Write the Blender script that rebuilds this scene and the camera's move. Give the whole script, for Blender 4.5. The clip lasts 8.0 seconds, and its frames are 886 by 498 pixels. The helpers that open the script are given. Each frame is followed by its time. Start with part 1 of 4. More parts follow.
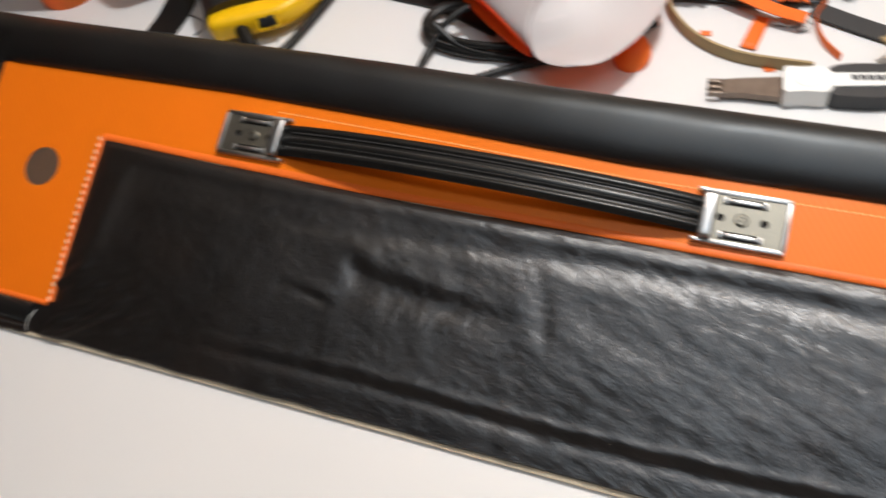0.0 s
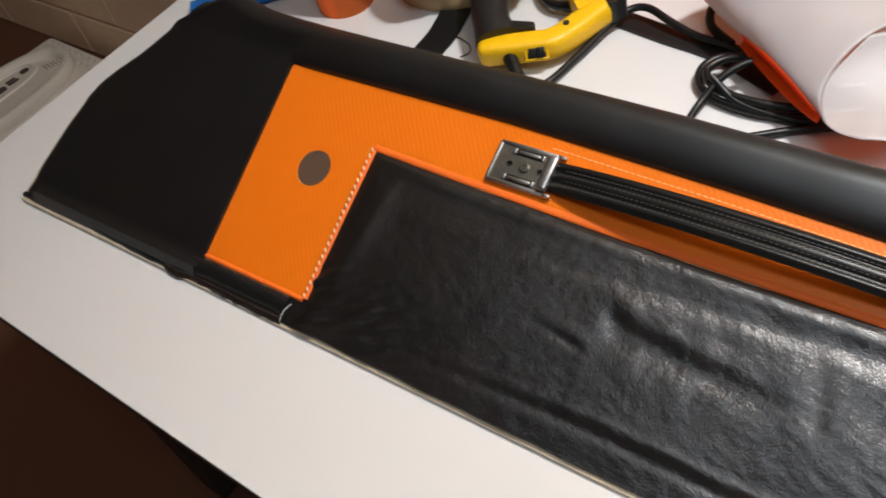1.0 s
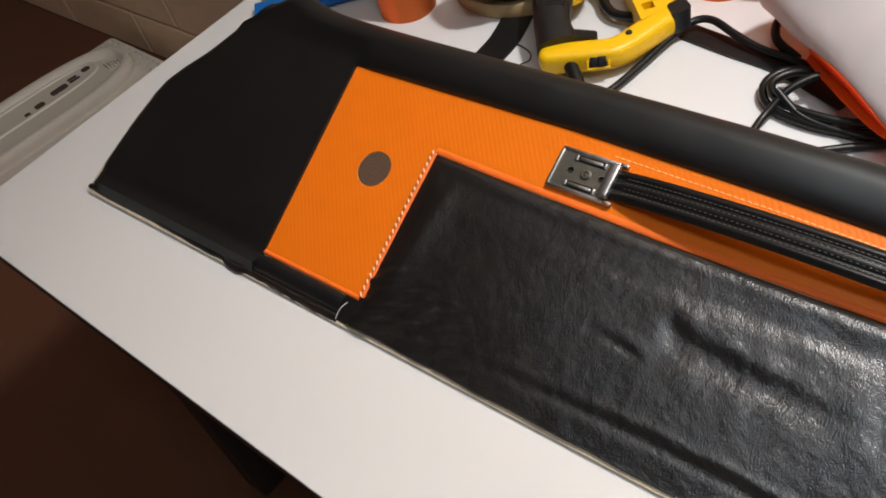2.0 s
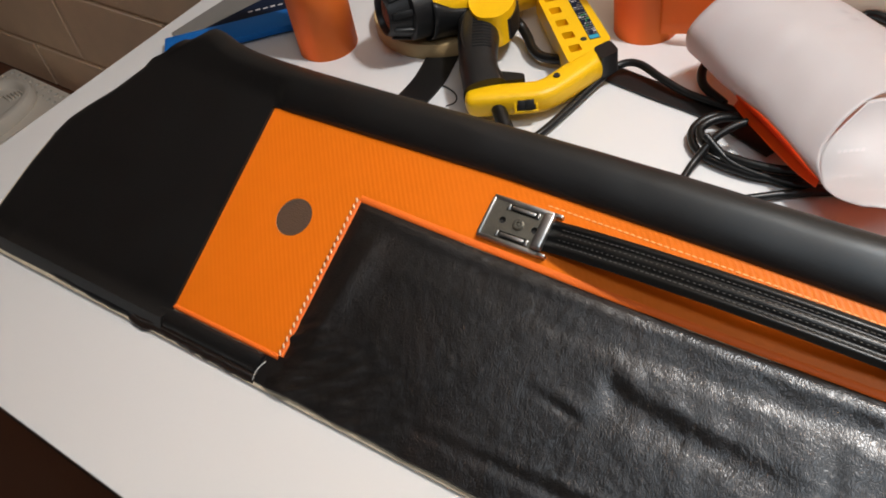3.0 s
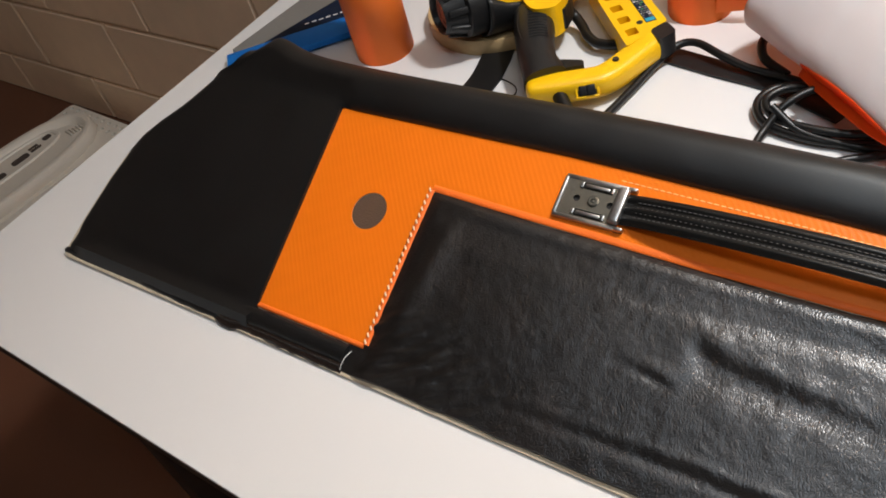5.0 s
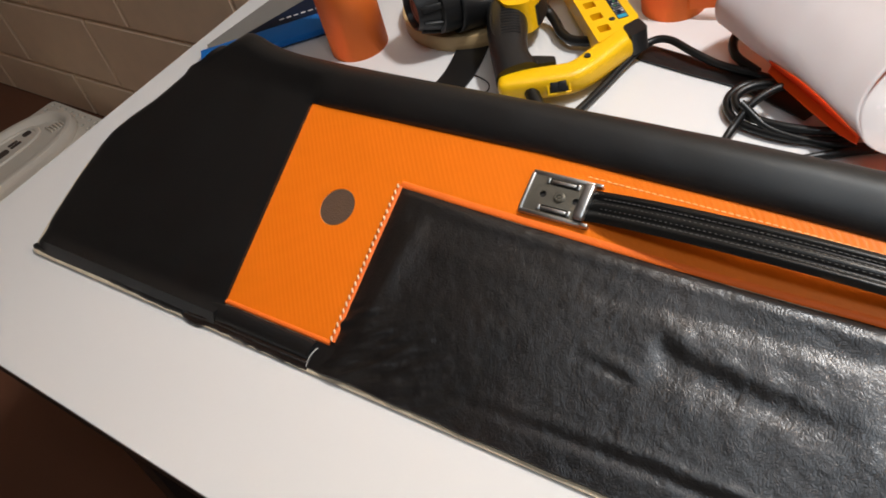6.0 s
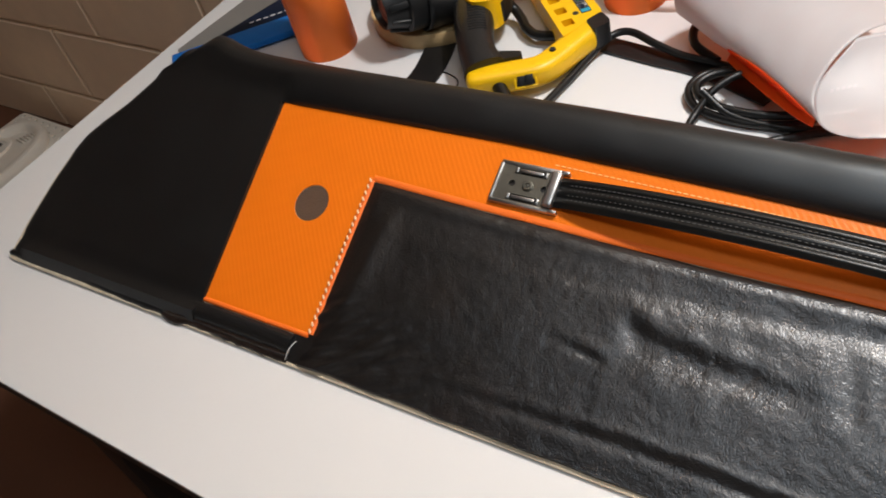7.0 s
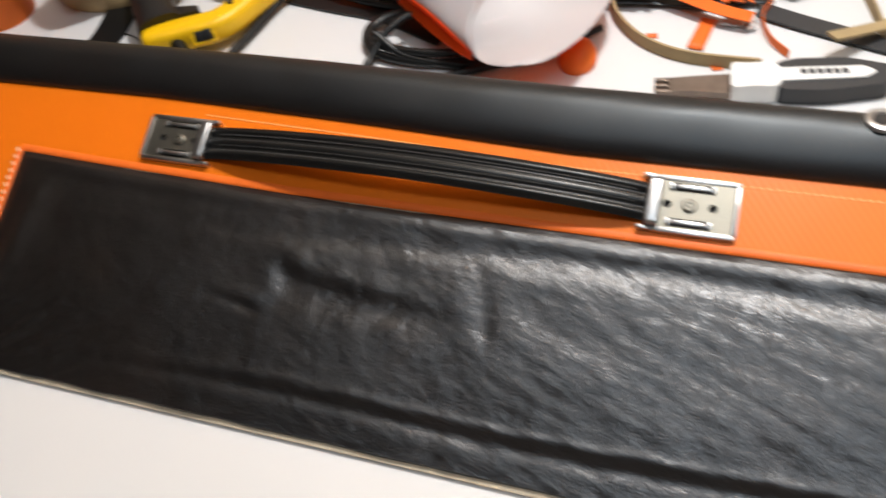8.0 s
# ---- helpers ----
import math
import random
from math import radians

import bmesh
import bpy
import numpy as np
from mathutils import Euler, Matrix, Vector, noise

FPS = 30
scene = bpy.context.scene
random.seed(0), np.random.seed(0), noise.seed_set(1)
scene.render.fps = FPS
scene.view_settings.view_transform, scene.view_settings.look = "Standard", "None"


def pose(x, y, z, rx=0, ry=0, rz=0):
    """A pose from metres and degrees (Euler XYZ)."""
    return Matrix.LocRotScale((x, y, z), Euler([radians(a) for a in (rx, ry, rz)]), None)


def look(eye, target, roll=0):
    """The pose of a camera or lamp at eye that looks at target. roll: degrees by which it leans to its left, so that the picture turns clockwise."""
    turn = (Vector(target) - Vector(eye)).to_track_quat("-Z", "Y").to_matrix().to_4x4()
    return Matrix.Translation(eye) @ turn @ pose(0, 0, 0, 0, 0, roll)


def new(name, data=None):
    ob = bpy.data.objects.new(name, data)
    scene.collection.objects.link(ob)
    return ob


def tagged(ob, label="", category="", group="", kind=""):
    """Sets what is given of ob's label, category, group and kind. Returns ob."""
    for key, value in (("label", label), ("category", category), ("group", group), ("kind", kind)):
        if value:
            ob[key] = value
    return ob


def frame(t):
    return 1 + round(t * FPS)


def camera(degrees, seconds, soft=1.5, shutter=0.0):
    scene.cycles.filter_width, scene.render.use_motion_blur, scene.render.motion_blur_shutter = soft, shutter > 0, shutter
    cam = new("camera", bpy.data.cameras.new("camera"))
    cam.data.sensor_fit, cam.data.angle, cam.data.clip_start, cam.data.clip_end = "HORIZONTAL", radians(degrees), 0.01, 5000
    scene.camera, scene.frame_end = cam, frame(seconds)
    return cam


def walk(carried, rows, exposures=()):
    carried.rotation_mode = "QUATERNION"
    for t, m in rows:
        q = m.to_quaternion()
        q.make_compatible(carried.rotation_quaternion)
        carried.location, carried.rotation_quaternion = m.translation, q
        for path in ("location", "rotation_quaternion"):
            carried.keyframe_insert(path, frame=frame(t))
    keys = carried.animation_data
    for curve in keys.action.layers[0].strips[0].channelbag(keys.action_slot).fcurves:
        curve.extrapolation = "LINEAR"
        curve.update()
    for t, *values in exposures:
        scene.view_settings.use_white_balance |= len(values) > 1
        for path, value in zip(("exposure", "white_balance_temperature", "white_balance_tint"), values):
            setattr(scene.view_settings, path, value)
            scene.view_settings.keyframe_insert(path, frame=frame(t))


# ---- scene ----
cam = camera(55.1, 8.0, soft=1.7, shutter=0.42)
PATH = [
    (0, (0.519, -0.304, 0.533), (-0.136, 0.722, -1.054), -14.0),
    (0.5, (0.463, -0.32, 0.547), (-0.411, 0.633, -0.979), -15.2),
    (1, (0.446, -0.322, 0.548), (-0.547, 0.565, -0.944), -17.1),
    (1.2, (0.44, -0.325, 0.549), (-0.582, 0.536, -0.939), -18.1),
    (2.3, (0.436, -0.338, 0.55), (-0.644, 0.532, -0.891), -16.7),
    (2.5, (0.427, -0.337, 0.549), (-0.594, 0.586, -0.902), -14.2),
    (3, (0.407, -0.311, 0.534), (-0.542, 0.698, -0.908), -11.9),
    (3.5, (0.398, -0.302, 0.533), (-0.557, 0.708, -0.905), -13.0),
    (4, (0.402, -0.321, 0.527), (-0.622, 0.649, -0.891), -17.0),
    (5.5, (0.401, -0.349, 0.53), (-0.65, 0.629, -0.862), -17.9),
    (6, (0.415, -0.337, 0.522), (-0.614, 0.648, -0.881), -17.3),
    (6.5, (0.431, -0.34, 0.528), (-0.586, 0.653, -0.88), -18.1),
    (7, (0.429, -0.35, 0.525), (-0.56, 0.668, -0.883), -17.6),
    (7.5, (0.464, -0.328, 0.5), (-0.352, 0.786, -0.947), -12.8),
    (8, (0.54, -0.306, 0.476), (-0.088, 0.844, -1.035), -12.3),
]
walk(cam, [(t, look(eye, target, roll)) for t, eye, target, roll in PATH], [(0, 0.0), (0.5, 0.02), (1.2, 0.08), (2.5, 0.05), (3.5, 0.1), (4.0, 0.18), (7.0, 0.14), (7.5, 0.09), (8, 0.14)])

# ---- light: one warm bulb over the back of the bench, a dim cool ceiling lamp behind the viewer ----
world = bpy.data.worlds.new("world")
scene.world = world
world.use_nodes = True
world.node_tree.nodes["Background"].inputs[0].default_value = (1.0, 0.86, 0.72, 1)
world.node_tree.nodes["Background"].inputs[1].default_value = 0.02


def bulb(name, place, watts, size, colour):
    lamp = bpy.data.lights.new(name, "POINT")
    lamp.energy, lamp.shadow_soft_size, lamp.color = watts, size, colour
    ob = new(name, lamp)
    ob.location = place
    return ob


bulb("bench_bulb", (0.57, 0.43, 1.26), 57, 0.06, (0.96, 0.985, 1.0))
panel_light = bpy.data.lights.new("ceiling_lamp", "AREA")
panel_light.shape, panel_light.size, panel_light.size_y = "RECTANGLE", 1.30, 0.30
panel_light.energy, panel_light.color = 9, (0.80, 0.91, 1.0)
new("ceiling_lamp", panel_light).location = (0.92, -0.46, 1.72)


# ---- materials ----
def material(name, colour, rough=0.5, metal=0.0, spread=0.12, scale=40.0, bump=0.0, bump_scale=300.0, coat=0.0, spec=0.5):
    """A surface with blotches at one scale and fine relief at another."""
    m = bpy.data.materials.new(name)
    m.use_nodes = True
    nodes, links = m.node_tree.nodes, m.node_tree.links
    b = nodes["Principled BSDF"]
    b.inputs["Metallic"].default_value = metal
    b.inputs["Coat Weight"].default_value = coat
    b.inputs["Specular IOR Level"].default_value = spec
    place = nodes.new("ShaderNodeTexCoord")
    blotch = nodes.new("ShaderNodeTexNoise")
    blotch.inputs["Scale"].default_value, blotch.inputs["Detail"].default_value = scale, 6
    links.new(place.outputs["Object"], blotch.inputs["Vector"])
    mix = nodes.new("ShaderNodeMix")
    mix.data_type = "RGBA"
    mix.inputs[6].default_value = (*[c * (1 - spread) for c in colour], 1)
    mix.inputs[7].default_value = (*[min(1, c * (1 + spread)) for c in colour], 1)
    links.new(blotch.outputs["Fac"], mix.inputs[0])
    links.new(mix.outputs[2], b.inputs["Base Color"])
    gloss = nodes.new("ShaderNodeMapRange")
    gloss.inputs[3].default_value, gloss.inputs[4].default_value = max(0.02, rough - 0.07), min(1, rough + 0.07)
    links.new(blotch.outputs["Fac"], gloss.inputs[0])
    links.new(gloss.outputs[0], b.inputs["Roughness"])
    if bump:
        fine = nodes.new("ShaderNodeTexNoise")
        fine.inputs["Scale"].default_value, fine.inputs["Detail"].default_value = bump_scale, 4
        links.new(place.outputs["Object"], fine.inputs["Vector"])
        relief = nodes.new("ShaderNodeBump")
        relief.inputs["Strength"].default_value, relief.inputs["Distance"].default_value = bump, 0.001
        links.new(fine.outputs["Fac"], relief.inputs["Height"])
        links.new(relief.outputs[0], b.inputs["Normal"])
    return m


def leather_material(name, colour, rough, cell, strength):
    """Grained hide: fine cells with furrows between them."""
    m = material(name, colour, rough, 0, 0.25, 30, spec=0.90)
    m.node_tree.nodes["Principled BSDF"].inputs["Specular Tint"].default_value = (0.95, 0.97, 1.0, 1)
    nodes, links = m.node_tree.nodes, m.node_tree.links
    b = nodes["Principled BSDF"]
    place = nodes.new("ShaderNodeTexCoord")
    warp = nodes.new("ShaderNodeTexNoise")
    warp.inputs["Scale"].default_value = 90
    links.new(place.outputs["Object"], warp.inputs["Vector"])
    add = nodes.new("ShaderNodeMix")
    add.data_type = "VECTOR"
    add.inputs[0].default_value = 0.012
    links.new(place.outputs["Object"], add.inputs[4])
    links.new(warp.outputs["Color"], add.inputs[5])
    cells = nodes.new("ShaderNodeTexVoronoi")
    cells.feature = "DISTANCE_TO_EDGE"
    cells.inputs["Scale"].default_value = cell
    squash = nodes.new("ShaderNodeMapping")
    squash.inputs["Scale"].default_value = (1.5, 0.65, 1)
    squash.inputs["Rotation"].default_value = (0, 0, 0.25)
    links.new(add.outputs[1], squash.inputs["Vector"])
    links.new(squash.outputs[0], cells.inputs["Vector"])
    ramp = nodes.new("ShaderNodeMapRange")
    ramp.inputs[1].default_value, ramp.inputs[2].default_value = 0.0, 0.25
    links.new(cells.outputs["Distance"], ramp.inputs[0])
    relief = nodes.new("ShaderNodeBump")
    relief.inputs["Strength"].default_value, relief.inputs["Distance"].default_value = strength, 0.0005
    links.new(ramp.outputs[0], relief.inputs["Height"])
    links.new(relief.outputs[0], b.inputs["Normal"])
    return m


def ribbed_material(name, colour, rough):
    """Vinyl film pressed with slanting ribs."""
    m = material(name, colour, rough, 0, 0.05, 25, spec=0.3)
    nodes, links = m.node_tree.nodes, m.node_tree.links
    b = nodes["Principled BSDF"]
    place = nodes.new("ShaderNodeTexCoord")
    turn = nodes.new("ShaderNodeMapping")
    turn.inputs["Rotation"].default_value = (0, 0, radians(-37))
    links.new(place.outputs["Object"], turn.inputs["Vector"])
    wave = nodes.new("ShaderNodeTexWave")
    wave.inputs["Scale"].default_value = 77
    wave.inputs["Distortion"].default_value = 0.15
    links.new(turn.outputs[0], wave.inputs["Vector"])
    fine = nodes.new("ShaderNodeTexNoise")
    fine.inputs["Scale"].default_value = 700
    links.new(place.outputs["Object"], fine.inputs["Vector"])
    both = nodes.new("ShaderNodeMath")
    both.operation = "MULTIPLY_ADD"
    both.inputs[1].default_value = 0.25
    links.new(fine.outputs["Fac"], both.inputs[0])
    links.new(wave.outputs["Fac"], both.inputs[2])
    relief = nodes.new("ShaderNodeBump")
    relief.inputs["Strength"].default_value, relief.inputs["Distance"].default_value = 0.115, 0.0006
    links.new(both.outputs[0], relief.inputs["Height"])
    links.new(relief.outputs[0], b.inputs["Normal"])
    return m


def see_through(m, colour, share):
    """Thin film or paper: lets part of the light through, spread and tinted."""
    nodes, links = m.node_tree.nodes, m.node_tree.links
    out = nodes["Material Output"]
    glow = nodes.new("ShaderNodeBsdfTranslucent")
    glow.inputs["Color"].default_value = (*colour, 1)
    mix = nodes.new("ShaderNodeMixShader")
    mix.inputs[0].default_value = share
    links.new(nodes["Principled BSDF"].outputs[0], mix.inputs[1])
    links.new(glow.outputs[0], mix.inputs[2])
    links.new(mix.outputs[0], out.inputs["Surface"])
    return m


ORANGE = (0.76, 0.162, 0.006)
M_TABLE = material("white laminate", (0.70, 0.69, 0.685), 0.42, 0, 0.03, 6, 0.05, 500)
M_EDGE = material("dark edge band", (0.035, 0.028, 0.025), 0.5)
M_FLOOR = material("dark brown floor", (0.125, 0.048, 0.024), 0.55, 0, 0.25, 5, 0.1, 90)
M_BLOCK = material("painted block", (0.92, 0.69, 0.49), 0.75, 0, 0.10, 14, 0.7, 160)
M_MORTAR = material("painted mortar", (0.93, 0.72, 0.53), 0.85, 0, 0.12, 40, 0.5, 200)
M_PLASTER = material("plaster", (0.40, 0.36, 0.32), 0.9, 0, 0.06, 4, 0.2, 60)
# unseen ceiling, its brown chosen for what the black leather and vinyl reflect
M_CEILING = material("brown ceiling tone", (0.15, 0.105, 0.070), 0.7, 0, 0.2, 5, 0.2, 60)
M_VINYL = material("black soft vinyl", (0.0044, 0.0034, 0.0031), 0.46, 0, 0.25, 20, 0.05, 900, spec=0.58)
M_VINYL.node_tree.nodes["Principled BSDF"].inputs["Specular Tint"].default_value = (0.86, 0.94, 1.0, 1)


def mottled(m, colour, scale, low, high):
    """Blends in another colour softly where a broad noise peaks."""
    nodes, links = m.node_tree.nodes, m.node_tree.links
    b = nodes["Principled BSDF"]
    under = b.inputs["Base Color"].links[0].from_socket
    place = nodes.new("ShaderNodeTexCoord")
    cloud = nodes.new("ShaderNodeTexNoise")
    cloud.inputs["Scale"].default_value, cloud.inputs["Detail"].default_value = scale, 3
    links.new(place.outputs["Object"], cloud.inputs["Vector"])
    ramp = nodes.new("ShaderNodeMapRange")
    ramp.interpolation_type = "SMOOTHSTEP"
    ramp.inputs[1].default_value, ramp.inputs[2].default_value = low, high
    links.new(cloud.outputs["Fac"], ramp.inputs[0])
    mix = nodes.new("ShaderNodeMix")
    mix.data_type = "RGBA"
    mix.inputs[7].default_value = (*colour, 1)
    links.new(ramp.outputs[0], mix.inputs[0])
    links.new(under, mix.inputs[6])
    links.new(mix.outputs[2], b.inputs["Base Color"])
    return m


M_LEATHER = leather_material("black grained leather", (0.0040, 0.0030, 0.0027), 0.36, 440, 0.235)
mottled(M_LEATHER, (0.009, 0.0055, 0.0040), 9, 0.50, 0.72)
M_STRAP = material("black strap leather", (0.006, 0.006, 0.006), 0.34, 0, 0.2, 60, 0.15, 700, spec=0.36)
M_ORANGE = ribbed_material("orange ribbed vinyl", ORANGE, 0.38)
M_ORANGE_PLAIN = material("orange vinyl film", (0.80, 0.15, 0.018), 0.52, 0, 0.04, 8, 0.05, 300, spec=0.3)
M_ORANGE_THREAD = material("orange thread", (0.90, 0.40, 0.13), 0.6, 0, 0.1, 900)
M_WHITE_THREAD = material("white thread", (0.82, 0.58, 0.38), 0.6, 0, 0.1, 900)
M_GREY_THREAD = material("grey thread", (0.12, 0.115, 0.11), 0.6, 0, 0.1, 900)
M_BOARD = material("hardboard", (0.085, 0.046, 0.026), 0.85, 0, 0.15, 90, 0.4, 700)
M_FIBRE = material("pale fibre edge", (0.50, 0.42, 0.31), 0.8, 0, 0.45, 70, 0.4, 500)
M_GLUED = material("glued brown-black vinyl back", (0.014, 0.008, 0.006), 0.38, 0, 0.5, 70, 0.5, 260, spec=0.5)
M_STEEL = material("zinc plated steel", (0.43, 0.43, 0.43), 0.36, 1.0, 0.10, 150, 0.08, 500)
M_DULL_STEEL = material("dull zinc steel", (0.205, 0.195, 0.165), 0.46, 1.0, 0.10, 150, 0.1, 500)
# near black that stands for shade in holes; the screws use it too
M_DARK = material("near black for shaded holes and screws", (0.015, 0.013, 0.012), 0.8)
M_SLOT = material("dark slot tone", (0.07, 0.05, 0.04), 0.8)
M_YELLOW = material("yellow tool plastic", (0.82, 0.47, 0.004), 0.38, 0, 0.05, 60, 0.12, 900, spec=0.4)
M_BLACK_PLASTIC = material("black tool plastic", (0.009, 0.009, 0.0095), 0.40, 0, 0.2, 80, 0.2, 800, spec=0.4)
M_RUBBER = material("black cable rubber", (0.007, 0.0068, 0.0068), 0.36, 0, 0.2, 80, spec=0.35)
M_COPPER = material("warm nozzle mouth", (0.26, 0.095, 0.06), 0.5, 0.1, 0.3, 90)
M_PAPER = see_through(material("white release paper", (0.52, 0.515, 0.52), 0.45, 0, 0.03, 14, 0.05, 90), (0.95, 0.92, 0.90), 0.20)
M_FILM = see_through(material("thin orange film", (0.88, 0.16, 0.015), 0.40, 0, 0.05, 20), (1.0, 0.22, 0.09), 0.75)
M_ROLL = see_through(material("rolled orange vinyl", (0.95, 0.225, 0.034), 0.5, 0, 0.04, 8, 0.05, 300, spec=0.3), (1.0, 0.25, 0.05), 0.28)
M_PRINT = material("pale grey print", (0.58, 0.545, 0.555), 0.5)
M_PRINT_PALE = material("faint grey print", (0.64, 0.605, 0.61), 0.5)
M_TAPE = material("tan masking tape", (0.46, 0.31, 0.15), 0.6, 0, 0.12, 90)
M_TAN = material("tan felt strip", (0.36, 0.26, 0.13), 0.8, 0, 0.15, 120, 0.3, 600)
M_BLUE = material("blue card", (0.004, 0.125, 0.43), 0.5, 0, 0.08, 60, spec=0.25)
M_NAVY = material("navy card", (0.003, 0.009, 0.026), 0.5, 0, 0.2, 60, spec=0.2)
M_GREY_METAL = material("brushed grey steel", (0.17, 0.16, 0.148), 0.5, 0.1, 0.1, 60)
M_WHITE_PLASTIC = material("white plastic", (0.74, 0.67, 0.58), 0.45, 0, 0.05, 20)
M_TOOL_WHITE = material("white tool grip", (0.80, 0.79, 0.77), 0.32, 0, 0.03, 60)
M_TOOL_GREY = material("dark grey tool grip", (0.028, 0.028, 0.030), 0.5, 0, 0.15, 80, 0.2, 900)
M_WORN = material("worn brown steel", (0.20, 0.155, 0.125), 0.42, 0.7, 0.25, 120)
M_CLEAR = material("clear film", (0.55, 0.54, 0.52), 0.15, 0, 0.1, 60)
M_BEIGE = material("beige plastic", (0.66, 0.62, 0.50), 0.5, 0, 0.05, 30)
M_CYAN = material("cyan print", (0.02, 0.30, 0.45), 0.4)
M_GREEN = material("green print", (0.05, 0.28, 0.10), 0.4)


# ---- mesh helpers ----
def part(name, bm, mat, parent=None, label="", smooth=True, m=None):
    """Links a bmesh as one mesh object, under a thing or a part if given."""
    data = bpy.data.meshes.new(name)
    bm.normal_update()
    bm.to_mesh(data)
    bm.free()
    for mt in (mat if isinstance(mat, (list, tuple)) else [mat]):
        data.materials.append(mt)
    if smooth:
        for p in data.polygons:
            p.use_smooth = True
        data.set_sharp_from_angle(angle=radians(40))
    ob = new(name, data)
    if parent:
        ob.parent = parent
    if m is not None:
        ob.matrix_basis = m
    if label:
        ob["label"] = label
    return ob


def thing(name, m, label, category, group="", kind=""):
    ob = new(name)
    ob.empty_display_size = 0.02
    ob.matrix_basis = m
    return tagged(ob, label, category, group, kind)


def box(x0, x1, y0, y1, z0, z1, bevel=0.0, segments=2):
    bm = bmesh.new()
    bmesh.ops.create_cube(bm, size=1)
    for v in bm.verts:
        v.co = Vector(((x0 + x1) / 2 + v.co.x * (x1 - x0), (y0 + y1) / 2 + v.co.y * (y1 - y0), (z0 + z1) / 2 + v.co.z * (z1 - z0)))
    if bevel:
        bmesh.ops.bevel(bm, geom=bm.edges[:], offset=bevel, segments=segments, affect="EDGES", profile=0.5)
    return bm


def prism(outline, z0, z1, bevel=0.0, holes=(), segments=2):
    """A plate of the given outline (x, y), with round or other holes, between two heights."""
    bm = bmesh.new()
    edges = []
    for loop in (outline, *holes):
        vs = [bm.verts.new((x, y, z0)) for x, y in loop]
        edges += [bm.edges.new((vs[i], vs[(i + 1) % len(vs)])) for i in range(len(vs))]
    if holes:
        bmesh.ops.triangle_fill(bm, use_beauty=True, use_dissolve=True, edges=edges)
    else:
        bmesh.ops.contextual_create(bm, geom=bm.edges[:])
    bmesh.ops.recalc_face_normals(bm, faces=bm.faces[:])
    out = bmesh.ops.extrude_face_region(bm, geom=bm.faces[:])
    for g in out["geom"]:
        if isinstance(g, bmesh.types.BMVert):
            g.co.z = z1
    bmesh.ops.recalc_face_normals(bm, faces=bm.faces[:])
    if bevel:
        sharp = [e for e in bm.edges if len(e.link_faces) == 2 and e.calc_face_angle(0) > 0.6 and abs(e.verts[0].co.z - e.verts[1].co.z) < 1e-6 and e.verts[0].co.z == max(z0, z1)]
        bmesh.ops.bevel(bm, geom=sharp, offset=bevel, segments=segments, affect="EDGES", profile=0.5)
    return bm


def rounded(points, radius, steps=5):
    """The outline with its corners rounded."""
    out, n = [], len(points)
    for i in range(n):
        p, a, b = Vector(points[i]), Vector(points[i - 1]), Vector(points[(i + 1) % n])
        r = min(radius, (a - p).length * 0.45, (b - p).length * 0.45)
        s, e = p + (a - p).normalized() * r, p + (b - p).normalized() * r
        for k in range(steps + 1):
            t = k / steps
            out.append(tuple(s * (1 - t) ** 2 + p * 2 * t * (1 - t) + e * t * t))
    return out


def circle(x, y, r, n=32, ry=None):
    return [(x + r * math.cos(2 * math.pi * i / n), y + (ry or r) * math.sin(2 * math.pi * i / n)) for i in range(n)]


def smooth_line(points, n):
    """n points on a smooth curve through the given ones."""
    P = [Vector(p) for p in points]
    P = [P[0] * 2 - P[1]] + P + [P[-1] * 2 - P[-2]]
    out = []
    for i in range(n):
        f = i / (n - 1) * (len(points) - 1)
        k = min(int(f), len(points) - 2)
        t = f - k
        a, b, c, d = P[k:k + 4]
        out.append(0.5 * (2 * b + (c - a) * t + (2 * a - 5 * b + 4 * c - d) * t * t + (3 * b - a - 3 * c + d) * t ** 3))
    return out


def sweep(line, profile, up=Vector((0, 0, 1)), closed=True, caps=True):
    """A profile (side, up) swept along a line of points."""
    bm = bmesh.new()
    rows = []
    for i, p in enumerate(line):
        d = (line[min(i + 1, len(line) - 1)] - line[max(i - 1, 0)]).normalized()
        side = d.cross(up)
        side = side.normalized() if side.length > 1e-6 else Vector((1, 0, 0))
        u = side.cross(d)
        prof = profile(i / (len(line) - 1)) if callable(profile) else profile
        rows.append([bm.verts.new(p + side * a + u * b) for a, b in prof])
    n = len(rows[0])
    for r, q in zip(rows, rows[1:]):
        for k in range(n if closed else n - 1):
            bm.faces.new((r[k], r[(k + 1) % n], q[(k + 1) % n], q[k]))
    if closed and caps:
        bm.faces.new(rows[0][::-1])
        bm.faces.new(rows[-1])
    bmesh.ops.recalc_face_normals(bm, faces=bm.faces[:])
    return bm


def tube(points, r, n=None, sides=12):
    return sweep(smooth_line(points, n or len(points) * 8), circle(0, 0, r, sides))


def grid(nu, nv, f):
    """A sheet of nu x nv points f(i, j)."""
    bm = bmesh.new()
    vs = [[bm.verts.new(f(i, j)) for j in range(nv)] for i in range(nu)]
    for i in range(nu - 1):
        for j in range(nv - 1):
            bm.faces.new((vs[i][j], vs[i + 1][j], vs[i + 1][j + 1], vs[i][j + 1]))
    return bm


